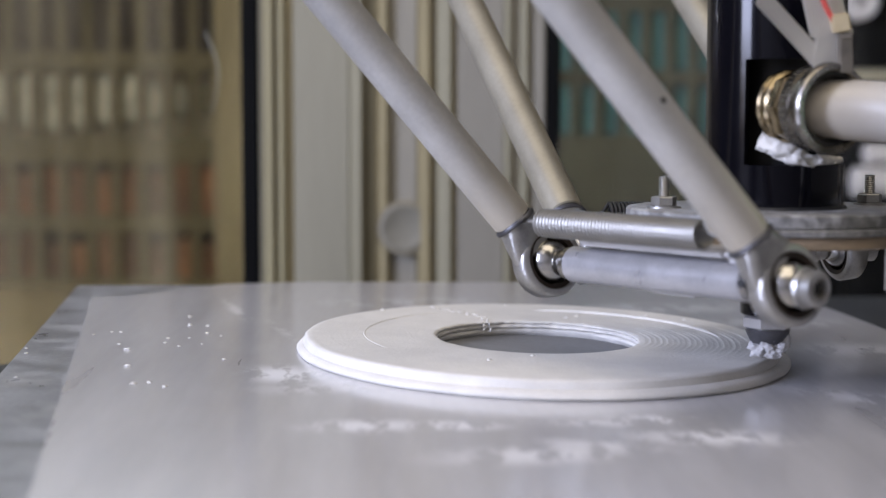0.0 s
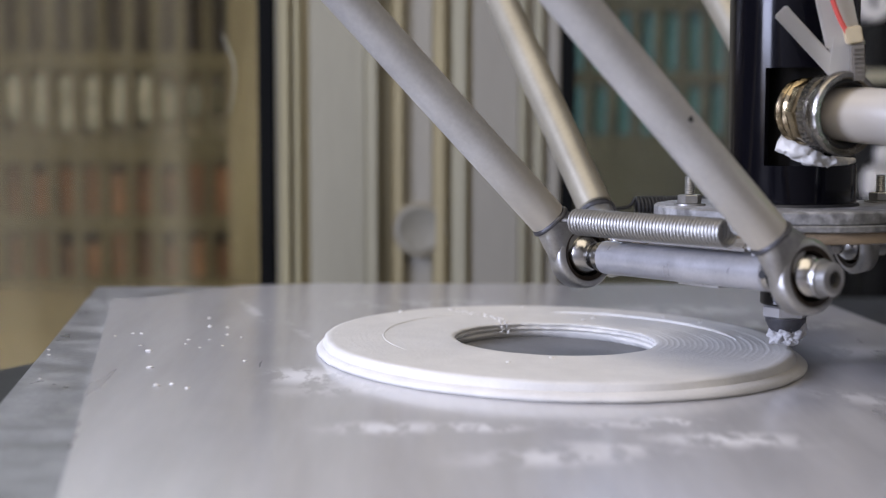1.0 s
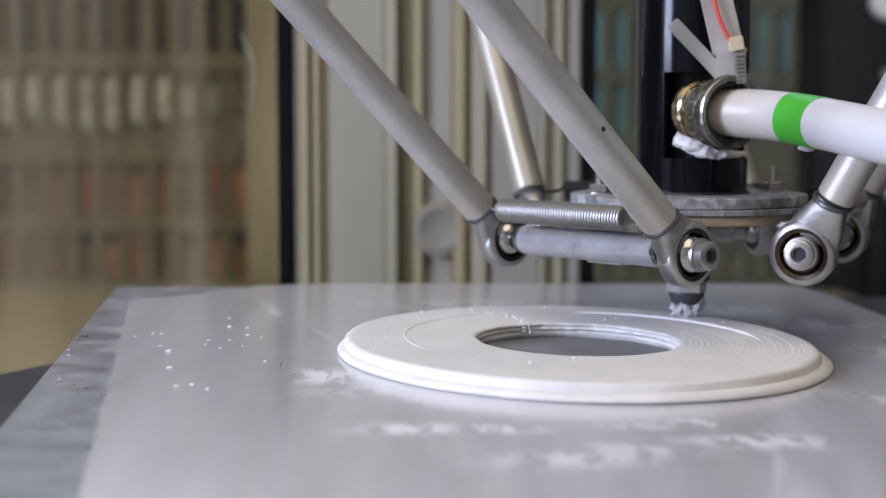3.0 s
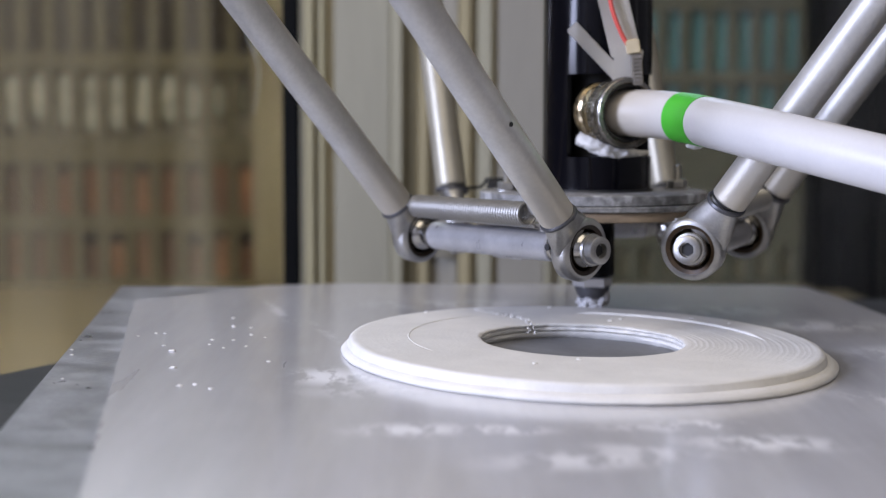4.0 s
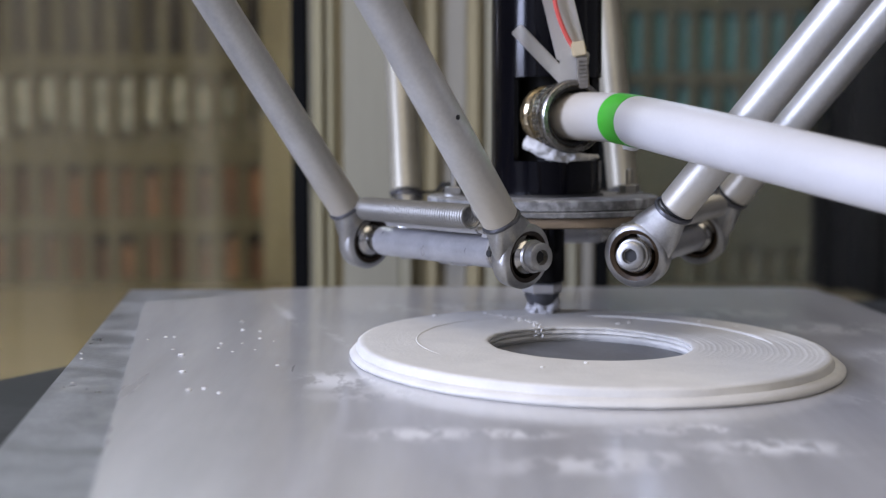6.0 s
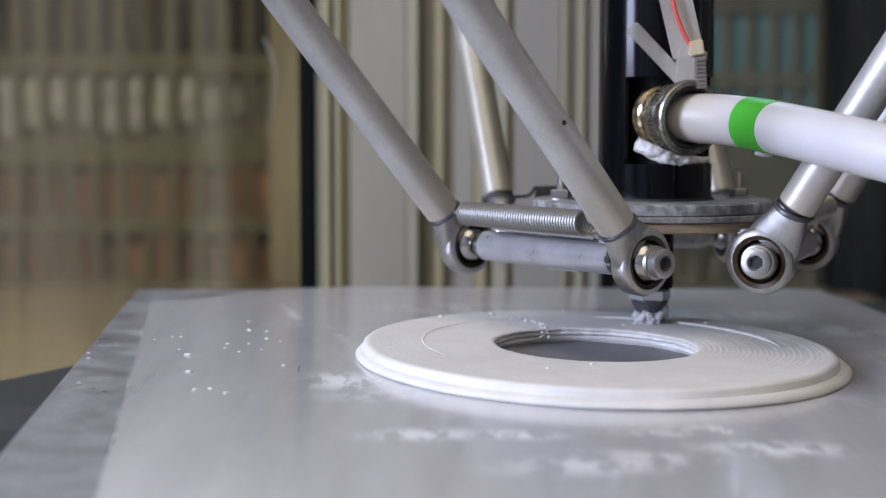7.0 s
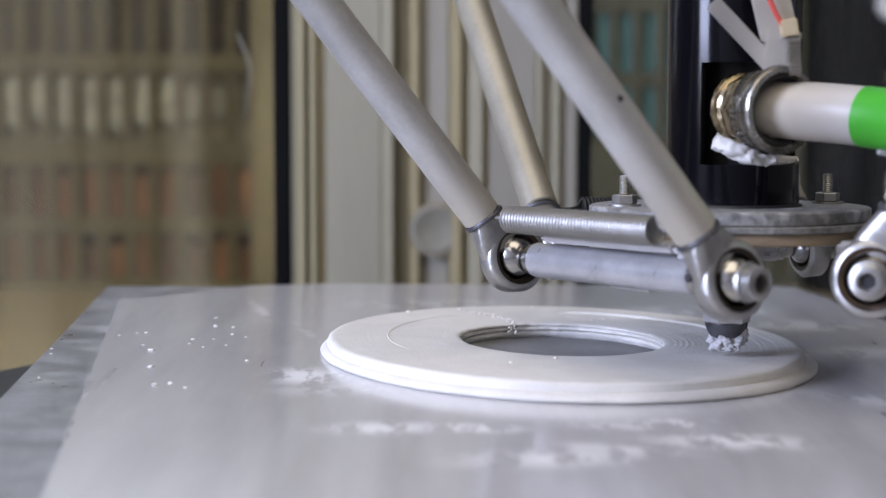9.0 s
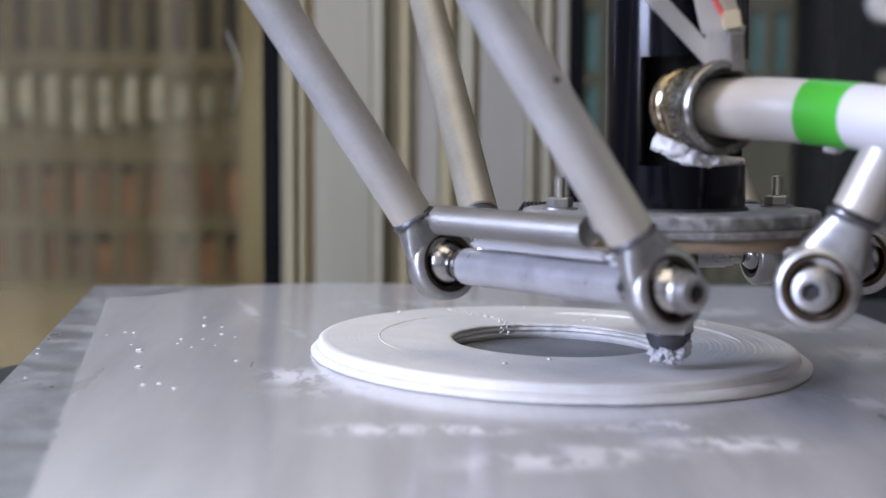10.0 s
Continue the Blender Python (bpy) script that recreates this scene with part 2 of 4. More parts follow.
def smeared(m):
    """Adds wiped clay to a material: paler and duller inside ragged patches."""
    nt, b = m.node_tree, m.node_tree.nodes["Principled BSDF"]
    L = nt.links.new
    co = nt.nodes.new("ShaderNodeTexCoord")
    nz = nt.nodes.new("ShaderNodeTexNoise")
    nz.inputs["Scale"].default_value, nz.inputs["Detail"].default_value, nz.inputs["Roughness"].default_value = 85, 8, 0.68
    long = nt.nodes.new("ShaderNodeMapping")
    long.inputs["Scale"].default_value = (1, 0.4, 1)
    L(co.outputs["Object"], long.inputs[0]), L(long.outputs[0], nz.inputs[0])
    total = None
    for x, y, rx, ry, turn, k in SMEARS:
        mp, ln = nt.nodes.new("ShaderNodeMapping"), nt.nodes.new("ShaderNodeVectorMath")
        mp.vector_type, ln.operation = "TEXTURE", "LENGTH"
        mp.inputs["Location"].default_value, mp.inputs["Rotation"].default_value, mp.inputs["Scale"].default_value = (x, y, 0), (0, 0, radians(turn)), (rx, ry, 1)
        L(co.outputs["Object"], mp.inputs[0]), L(mp.outputs[0], ln.inputs[0])
        r = nt.nodes.new("ShaderNodeMapRange")
        r.interpolation_type = "SMOOTHSTEP"
        r.inputs[1].default_value, r.inputs[2].default_value, r.inputs[3].default_value, r.inputs[4].default_value = 0.2, 1.5, k * 0.72, 0
        L(ln.outputs["Value"], r.inputs[0])
        if total is None:
            total = r.outputs[0]
        else:
            mx = nt.nodes.new("ShaderNodeMath")
            mx.operation = "MAXIMUM"
            L(total, mx.inputs[0]), L(r.outputs[0], mx.inputs[1])
            total = mx.outputs[0]
    cut = nt.nodes.new("ShaderNodeMapRange")
    cut.inputs[1].default_value, cut.inputs[2].default_value = 0.45, 0.53
    L(nz.outputs[0], cut.inputs[0])
    fac = nt.nodes.new("ShaderNodeMath")
    fac.operation = "MULTIPLY"
    L(total, fac.inputs[0]), L(cut.outputs[0], fac.inputs[1])
    mix = nt.nodes.new("ShaderNodeMix")
    mix.data_type = "RGBA"
    old = b.inputs["Base Color"].links[0].from_socket
    L(fac.outputs[0], mix.inputs[0]), L(old, mix.inputs[6])
    mix.inputs[7].default_value = (0.80, 0.80, 0.80, 1)
    L(mix.outputs[2], b.inputs["Base Color"])
    rg = b.inputs["Roughness"].links[0].from_socket
    m2 = nt.nodes.new("ShaderNodeMix")
    L(fac.outputs[0], m2.inputs[0]), L(rg, m2.inputs[2])
    m2.inputs[3].default_value = 0.8
    L(m2.outputs[0], b.inputs["Roughness"])
    m4 = nt.nodes.new("ShaderNodeMix")
    m4.inputs[2].default_value, m4.inputs[3].default_value = b.inputs["Coat Weight"].default_value, 0
    L(fac.outputs[0], m4.inputs[0]), L(m4.outputs[0], b.inputs["Coat Weight"])


def soiled(m, reach, colour):
    """Clay stain, on the hose also painted shade, that fades out with the distance from the object's origin."""
    nt, b = m.node_tree, m.node_tree.nodes["Principled BSDF"]
    co, ln, nz, ad, r, mix = (nt.nodes.new("ShaderNode" + k) for k in ("TexCoord", "VectorMath", "TexNoise", "Math", "MapRange", "Mix"))
    ln.operation, ad.operation, mix.data_type = "LENGTH", "MULTIPLY_ADD", "RGBA"
    nz.inputs["Scale"].default_value = 45
    ad.inputs[1].default_value = 0.5 * reach
    r.inputs[1].default_value, r.inputs[2].default_value, r.inputs[3].default_value, r.inputs[4].default_value = 0.55 * reach, 1.45 * reach, 1.0, 0
    nt.links.new(co.outputs["Object"], ln.inputs[0]), nt.links.new(co.outputs["Object"], nz.inputs[0])
    nt.links.new(nz.outputs[0], ad.inputs[0]), nt.links.new(ln.outputs["Value"], ad.inputs[2])
    nt.links.new(ad.outputs[0], r.inputs[0]), nt.links.new(r.outputs[0], mix.inputs[0])
    nt.links.new(b.inputs["Base Color"].links[0].from_socket, mix.inputs[6])
    mix.inputs[7].default_value = (*colour, 1)
    nt.links.new(mix.outputs[2], b.inputs["Base Color"])


# the hose colour holds both soil and the shade beside the fitting
soiled(M_HOSE_END, 0.040, (0.42, 0.38, 0.31))
soiled(M_TUBE, 0.06, (0.50, 0.46, 0.38))
smeared(M_SHEET)


# ---------- mesh helpers ----------
def mesh(bm, name, material, smooth=False, angle=40):
    me = bpy.data.meshes.new(name)
    bmesh.ops.recalc_face_normals(bm, faces=bm.faces)
    if smooth:
        for f in bm.faces:
            f.smooth = True
        for e in bm.edges:
            if len(e.link_faces) == 2 and e.calc_face_angle(0) > radians(angle):
                e.smooth = False
    bm.to_mesh(me)
    bm.free()
    me.materials.append(material)
    return me


def part(name, bm, material, parent, label="", smooth=True, angle=40):
    ob = new(name, mesh(bm, name, material, smooth, angle))
    ob.parent = parent
    return tagged(ob, label)


def thing(name, label, category, at=None, group="", kind=""):
    ob = new(name)
    if at is not None:
        ob.matrix_basis = at
    return tagged(ob, label, category, group, kind)


def solid(name, bm, material, label, category="", kind="", smooth=True, group="", at=None, angle=40):
    ob = new(name, mesh(bm, name, material, smooth, angle))
    if at is not None:
        ob.matrix_basis = at
    return tagged(ob, label, category, group, kind)


def box(x0, x1, y0, y1, z0, z1, bevel=0.0, bm=None):
    b = bmesh.new()
    bmesh.ops.create_cube(b, size=1)
    bmesh.ops.transform(b, matrix=Matrix.Translation(((x0 + x1) / 2, (y0 + y1) / 2, (z0 + z1) / 2)) @
                        Matrix.Diagonal((x1 - x0, y1 - y0, z1 - z0, 1)), verts=b.verts)
    if bevel:
        bmesh.ops.bevel(b, geom=b.edges[:], offset=bevel, segments=2, affect="EDGES", clamp_overlap=True)
    return join(bm, b)


def join(bm, b):
    if bm is None:
        return b
    tmp = bpy.data.meshes.new("tmp")
    b.to_mesh(tmp)
    b.free()
    bm.from_mesh(tmp)
    bpy.data.meshes.remove(tmp)
    return bm


def prism(points, z0, z1, bevel=0.0):
    b = bmesh.new()
    low = [b.verts.new((x, y, z0)) for x, y in points]
    f = b.faces.new(low)
    up = bmesh.ops.extrude_face_region(b, geom=[f])
    bmesh.ops.translate(b, vec=(0, 0, z1 - z0), verts=[v for v in up["geom"] if isinstance(v, bmesh.types.BMVert)])
    if bevel:
        bmesh.ops.bevel(b, geom=b.edges[:], offset=bevel, segments=2, affect="EDGES", clamp_overlap=True)
    return b


def frame_to(at, way, side=None):
    """Pose whose z runs along way, at a place."""
    z = Vector(way).normalized()
    s = Vector(side) if side is not None else (Vector((0, 0, 1)) if abs(z.z) < 0.9 else Vector((1, 0, 0)))
    x = (s - s.dot(z) * z).normalized()
    y = z.cross(x)
    return Matrix(((x.x, y.x, z.x, at[0]), (x.y, y.y, z.y, at[1]), (x.z, y.z, z.z, at[2]), (0, 0, 0, 1)))


def lathe(profile, n=48, m=None, bm=None, closed=False):
    """Turns (radius, height) pairs about z; then moved by m. closed: the profile is a loop."""
    b = bmesh.new()
    rings = []
    for r, h in profile:
        if r < 1e-7:
            rings.append([b.verts.new((0, 0, h))])
        else:
            rings.append([b.verts.new((r * math.cos(2 * math.pi * i / n), r * math.sin(2 * math.pi * i / n), h)) for i in range(n)])
    pairs = list(zip(rings, rings[1:])) + ([(rings[-1], rings[0])] if closed else [])
    for p, q in pairs:
        for i in range(n):
            j = (i + 1) % n
            if len(p) == 1 and len(q) == 1:
                continue
            if len(p) == 1:
                b.faces.new((p[0], q[i], q[j]))
            elif len(q) == 1:
                b.faces.new((p[i], p[j], q[0]))
            else:
                b.faces.new((p[i], p[j], q[j], q[i]))
    if m is not None:
        bmesh.ops.transform(b, matrix=m, verts=b.verts)
    return join(bm, b)


def rod(a, c, r, n=24, bm=None, chamfer=0.0):
    a, c = Vector(a), Vector(c)
    h = (c - a).length
    k = chamfer
    prof = [(0, 0), (r - k, 0), (r, k), (r, h - k), (r - k, h), (0, h)] if k else [(0, 0), (r, 0), (r, h), (0, h)]
    return lathe(prof, n, frame_to(a, c - a), bm)


def sweep(points, r, n=20, bm=None, caps=True):
    b = bmesh.new()
    pts = [Vector(p) for p in points]
    rings, up = [], Vector((0, 0, 1))
    for i, p in enumerate(pts):
        d = (pts[min(i + 1, len(pts) - 1)] - pts[max(i - 1, 0)]).normalized()
        if abs(d.dot(up)) > 0.98:
            up = Vector((1, 0, 0))
        x = (up - up.dot(d) * d).normalized()
        y = d.cross(x)
        up = x
        rr = r(i / (len(pts) - 1)) if callable(r) else r
        rings.append([b.verts.new(p + rr * (math.cos(2 * math.pi * k / n) * x + math.sin(2 * math.pi * k / n) * y)) for k in range(n)])
    for p, q in zip(rings, rings[1:]):
        for i in range(n):
            b.faces.new((p[i], p[(i + 1) % n], q[(i + 1) % n], q[i]))
    if caps:
        b.faces.new(rings[0][::-1]), b.faces.new(rings[-1])
    return join(bm, b)


def spline(ctrl, n):
    """Catmull-Rom through the control points."""
    P = [Vector(p) for p in ctrl]
    P = [2 * P[0] - P[1]] + P + [2 * P[-1] - P[-2]]
    out = []
    for i in range(1, len(P) - 2):
        for k in range(n):
            t = k / n
            a, b, c, d = P[i - 1], P[i], P[i + 1], P[i + 2]
            out.append(0.5 * (2 * b + (c - a) * t + (2 * a - 5 * b + 4 * c - d) * t * t + (3 * b - a - 3 * c + d) * t ** 3))
    out.append(P[-2])
    return out


def blob(r, at, rough=0.35, scale=(1, 1, 1), sub=3, freq=1.5, seed=0.0, bm=None):
    b = bmesh.new()
    bmesh.ops.create_icosphere(b, subdivisions=sub, radius=1)
    for v in b.verts:
        n = noise.fractal(v.co * freq + Vector((seed, seed * 2, 0)), 1.0, 2.0, 3)
        v.co = v.co * (1 + rough * n)
        v.co = Vector((v.co.x * scale[0], v.co.y * scale[1], v.co.z * scale[2])) * r + Vector(at)
    return join(bm, b)


# ---------- room ----------
def room():
    solid("floor", box(-2.5, 2.5, -2.6, 2.2, -1.06, -1.0), M_FLOOR, "grey concrete workshop floor", kind="structure", smooth=False)
    solid("ceiling", box(-2.5, 2.5, -2.6, 2.2, 1.9, 1.96), M_WALL, "plain pale ceiling", kind="structure", smooth=False)
    w = box(-2.5, 2.5, 2.1, 2.2, -1.0, 0.80)
    box(-2.5, 2.5, 2.1, 2.2, 1.70, 1.9, bm=w)
    box(-2.5, -1.70, 2.1, 2.2, 0.80, 1.70, bm=w)
    box(0.50, 2.5, 2.1, 2.2, 0.80, 1.70, bm=w)
    solid("wall_north", w, M_WALL, "plain plaster wall with a wide window opening", kind="structure", smooth=False)
    solid("wall_east", box(2.4, 2.5, -2.5, 2.1, -1.0, 1.9), M_WALL, "plain plaster wall", kind="structure", smooth=False)
    solid("wall_south", box(-2.5, 2.5, -2.6, -2.5, -1.0, 1.9), M_WALL, "plain plaster wall", kind="structure", smooth=False)
    w = box(-2.5, -2.4, -2.5, 2.1, -1.0, 0.10)
    box(-2.5, -2.4, -2.5, 2.1, 1.70, 1.9, bm=w)
    box(-2.5, -2.4, -2.5, -1.82, 0.10, 1.70, bm=w)
    box(-2.5, -2.4, -0.78, 2.1, 0.10, 1.70, bm=w)
    solid("wall_west", w, M_WALL, "plain plaster wall with a tall window opening", kind="structure", smooth=False)


room()


# ---------- bed ----------
# the bed leans a little against the robot
LEAN = frame_to((0, 0, 0), (0.0209, -0.0212, 1), (1, 0, -0.0209))


def bed():
    table = thing("table", "olive brown workshop table under the printer", "table")
    part("tabletop", box(-1.6, 1.6, -1.2, 1.75, -0.16, -0.118, 0.004), M_TABLE, table)
    for x in (-1.5, 1.5):
        for y in (-1.1, 1.65):
            part("leg", box(x - 0.035, x + 0.035, y - 0.035, y + 0.035, -1.0, -0.16, 0.003), M_TABLE, table)
    pts = [(-0.264, 0.1696), (-0.30, 0.100), (-0.47, -0.21), (-0.47, -0.58), (0.62, -0.58), (0.62, 0.455), (0.075, 0.455), (0.075, 0.31), (-0.19, 0.31)]
    solid("printer_base", prism(pts, -0.118, -0.026, 0.002), M_BASE, "dark grey printer base dusted with clay", "printer base")
    plate = [(-0.2484, 0.2290), (0.1505, 0.2846), (0.1692, 0.2801), (0.1777, 0.2658), (0.1841, 0.19), (0.2541, -0.4895), (-0.1860, -0.4989)]
    solid("bed_plate", prism(plate, -0.02, -0.0022, 0.0015), M_PLATE, "grey print bed plate smeared with dry clay", "print bed", at=LEAN)
    sheet = [(-0.2266, 0.1622), (-0.2020, 0.1800), (-0.1640, 0.2290), (-0.1200, 0.2455), (0.1480, 0.2815), (0.1660, 0.2750), (0.1760, 0.2000), (0.2395, -0.4793), (-0.1315, -0.4876)]
    solid("bed_sheet", prism(sheet, -0.0022, 0.0, 0.0004), M_SHEET, "smooth pale grey sheet lying on the print bed", "build sheet", at=LEAN)


bed()


# ---------- printed ring ----------
TRAIL = [(-0.0444, 0.0832, 0.0076), (-0.0361, 0.0704, 0.0077), (-0.0281, 0.0643, 0.0077), (-0.0224, 0.0537, 0.0077), (-0.0213, 0.0398, 0.0073), (-0.021, 0.0371, 0.0032)]


def ring():
    top = thing("clay_ring", "flat ring of white porcelain clay, freshly printed on the sheet", "clay ring", LEAN @ Matrix.Translation((0.0009, 0.0106, 0)))
    RI, H = 0.0452, 0.0075

    def wobble(b, amp, seed):
        for v in b.verts:
            a = math.atan2(v.co.y, v.co.x)
            n = noise.noise(Vector((3 * math.cos(a), 3 * math.sin(a), v.co.z * 300 + seed)))
            n += 0.5 * noise.noise(Vector((11 * math.cos(a), 11 * math.sin(a), v.co.z * 200 + seed)))
            s = 1 + amp * n / max(0.03, v.co.xy.length)
            if v.co.xy.length < RI + 0.0004:
                s += 0.011 * noise.noise(Vector((16 * math.cos(a), 16 * math.sin(a), v.co.z * 500 + seed)))
            v.co.x *= s
            v.co.y *= s
            # the hole lies a little off the middle
            v.co.x -= 0.0010 * max(0, 1 - max(0, v.co.xy.length - RI) / 0.02)
        return b

    base = [(0.1080, 0.0), (0.1088, 0.0005), (0.1091, 0.0012), (0.1089, 0.0019), (0.1081, 0.0027), (0.1068, 0.0034), (0.1052, 0.0039), (0.1, 0.0040)]
    base += [(RI + 0.0016, 0.0040), (RI + 0.0006, 0.0033), (RI + 0.0005, 0.0022), (RI + 0.0012, 0.0012), (RI + 0.0022, 0.0)]
    low = wobble(lathe(base, 300, closed=True), 0.0006, 0.0)
    for v in low.verts:
        v.co.x += 0.0013 * max(0, min(1, (v.co.xy.length - 0.06) / 0.04))
    part("base_layer", low, M_CLAY, top, "wider first layer spread on the sheet")
    mid = [(0.1, 0.0037), (0.1052, 0.0037), (0.1050, 0.0044), (0.1047, 0.0052), (0.1045, 0.0060), (0.1, 0.0061)]
    mid += [(RI + 0.0010, 0.0060), (RI + 0.0001, 0.0055), (RI, 0.0045), (RI + 0.0009, 0.0038)]
    part("clay_layer", wobble(lathe(mid, 300, closed=True), 0.0006, 0.0), M_CLAY, top)
    prof = [(0.1, 0.0058), (0.1045, 0.0058), (0.1045, 0.0063), (0.1042, 0.0068), (0.1036, 0.0072), (0.1027, 0.0075)]
    rr = 0.1010
    random.seed(9)
    while rr > RI + 0.0016:
        h = random.uniform(0.3, 1.0)
        prof += [(rr, H + 0.00012 * h), (rr - 0.0006, H + 0.00009 * h), (rr - 0.0012, H - 0.00007 * h)]
        rr -= 0.0024
    prof += [(RI + 0.0008, H), (RI - 0.0001, H - 0.0005), (RI - 0.0001, 0.0064), (RI + 0.0009, 0.0057)]
    b = wobble(lathe(prof, 300, closed=True), 0.0006, 0.0)
    # the ridges stand out where the clay was laid last
    for v in b.verts:
        if abs(v.co.z - H) < 0.0004 and RI + 0.0012 < v.co.xy.length < 0.1016:
            a = math.degrees(math.atan2(v.co.y, v.co.x))
            v.co.z = H + (v.co.z - H) * (0.25 + 1.7 * max(0, 1 - abs(a - 8) / 60))
    part("clay_layer", b, M_CLAY, top)

    def arc(r0, r1, a0, a1, z, w):
        pts = []
        for i in range(60):
            a = radians(a0 + (a1 - a0) * i / 59)
            r = r0 + (r1 - r0) * i / 59
            pts.append((r * math.cos(a), r * math.sin(a), z + 0.0002 * noise.noise(Vector((i * 0.4, r0 * 90, 0)))))
        return sweep(pts, lambda s: w * min(1, 6 * s + 0.1, 6 * (1 - s) + 0.1), 8)

    part("raised_bead", arc(0.082, 0.080, 2, 88, H, 0.0010), M_CLAY, top, "raised seam of clay")
    part("edge_bead", arc(0.0795, 0.0775, 95, 215, H - 0.0002, 0.00045), M_CLAY, top)
    # crumbs of clay along a seam to the hole
    b = bmesh.new()
    random.seed(3)
    trail = spline(TRAIL, 12)
    for i in range(70):
        s = i / 69
        p = trail[int(s * (len(trail) - 1))]
        blob(random.choice((0.0003, 0.0004, 0.0004, 0.0005, 0.0007)), (p.x + random.uniform(-0.002, 0.002), p.y + random.uniform(-0.003, 0.003), p.z), 0.5, sub=1, seed=i, bm=b)
    for x, y in ((-0.0075, 0.0965), (0.0181, 0.0562), (0.0242, 0.062), (0.0757, 0.0556), (-0.0075, -0.052), (-0.0264, -0.0638), (-0.070, 0.072), (0.06, 0.07)):
        blob(0.0009, (x, y, H + 0.0001), 0.5, (1.3, 1, 0.6), sub=2, seed=x * 50, bm=b)
    tagged(part("crumbs", b, M_CLAY, top, "crumbs of clay along the seam"), kind="stuff")

    # thin disc that fills the hole, darker grey than the sheet around it
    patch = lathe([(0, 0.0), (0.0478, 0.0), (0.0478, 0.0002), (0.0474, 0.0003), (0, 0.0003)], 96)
    solid("hole_disc", patch, M_HOLE_FLOOR, "darker grey disc on the sheet inside the clay ring", "damp patch", at=LEAN @ Matrix.Translation((0.0004, 0.0106, 0.0001)))


ring()


# ---------- print head ----------
HOSE = [(0.0012, -0.0255, 0.1092), (0.0085, -0.037, 0.1085), (0.0290, -0.069, 0.1062), (0.0470, -0.140, 0.0975), (0.1143, -0.252, 0.0735),
        (0.150, -0.335, 0.064), (0.195, -0.43, 0.054), (0.27, -0.50, 0.04)]


def hexagon(r, z0, z1, at, bm=None):
    return lathe([(0, z0), (r * 0.9, z0), (r, z0 + r * 0.08), (r, z1 - r * 0.08), (r * 0.9, z1), (0, z1)], 6, Matrix.Translation(at), bm)


def print_head():
    head = thing("print_head", "delta printer head with ball joints, black tube and clay nozzle", "print head")
    # plates
    b = lathe([(0, 0.0636), (0.0570, 0.0636), (0.0578, 0.0642), (0.0578, 0.0684), (0.0570, 0.0690), (0, 0.0690)], 72)
    part("top_plate", b, M_HEAD, head, "round aluminium plate spotted with dry clay")
    b = lathe([(0, 0.0608), (0.0594, 0.0608), (0.0600, 0.0613), (0.0600, 0.0631), (0.0594, 0.0636), (0, 0.0636)], 72)
    part("middle_plate", b, M_HEAD, head)
    b = lathe([(0, 0.0560), (0.0578, 0.0560), (0.0583, 0.0565), (0.0583, 0.0604), (0.0578, 0.0608), (0, 0.0608)], 72)
    part("plywood_plate", b, M_PLY, head, "brown plywood disc")
    # black tube with a slot in its wall
    R, cx, cy, n = 0.0275, 0.0018, 0.0015, 120
    zs = [0.0691, 0.0699, 0.0865, 0.1275, 0.34]
    b = bmesh.new()

    def at(r, i, z):
        return b.verts.new((cx + r * math.cos(2 * math.pi * i / n), cy + r * math.sin(2 * math.pi * i / n), z))
    cut = [231 < (i + 0.5) * 360 / n or (i + 0.5) * 360 / n < 8 for i in range(n)]
    for r in (R, R - 0.004):
        grid = [[at(r - (0.0008 if k == 0 and r == R else 0), i, z) for i in range(n)] for k, z in enumerate(zs)]
        for k in range(4):
            for i in range(n):
                if not (k == 2 and cut[i]):
                    b.faces.new((grid[k][i], grid[k][(i + 1) % n], grid[k + 1][(i + 1) % n], grid[k + 1][i]))
    for i in range(n):
        if cut[i]:
            for z in (zs[2], zs[3]):
                b.faces.new((at(R, i, z), at(R, i + 1, z), at(R - 0.004, i + 1, z), at(R - 0.004, i, z)))
        if cut[i] != cut[i - 1]:
            b.faces.new((at(R, i, zs[2]), at(R, i, zs[3]), at(R - 0.004, i, zs[3]), at(R - 0.004, i, zs[2])))
    part("barrel", b, M_BLACK, head, "glossy black plastic barrel with a slot in its wall")
    part("barrel_core", rod((cx, cy, 0.0691), (cx, cy, 0.30), 0.0135, 32), M_RUBBER, head)
    part("slot_floor", lathe([(0, 0.0850), (0.0226, 0.0850), (0.0226, 0.0863), (0, 0.0863)], 48, Matrix.Translation((cx, cy, 0))), M_BLACK, head)
    part("slot_roof", lathe([(0, 0.1280), (0.0226, 0.1280), (0.0226, 0.1295), (0, 0.1295)], 48, Matrix.Translation((cx, cy, 0))), M_BLACK, head)
    b = lathe([(0.0262, 0.0690), (0.0290, 0.0690), (0.0284, 0.0700), (0.0262, 0.0704)], 48, Matrix.Translation((cx, cy, 0)), closed=True)
    part("tube_foot", b, M_RUBBER, head)
    # nozzle
    b = rod((0, 0, 0.0560), (0, 0, 0.0255), 0.0112, 32, chamfer=0.0006)
    part("nozzle_holder", b, M_BLACK, head, "black nozzle holder")
    part("nozzle_nut", hexagon(0.0100, 0.0196, 0.0250, (0, 0, 0)), M_ALU, head, "bright hexagon nut", smooth=False)
    b = lathe([(0, 0.0197), (0.0090, 0.0197), (0.0088, 0.0182), (0.0054, 0.0110), (0.0042, 0.0090), (0, 0.0090)], 32)
    part("nozzle", b, M_NOZZLE, head, "dark grey tapered nozzle")
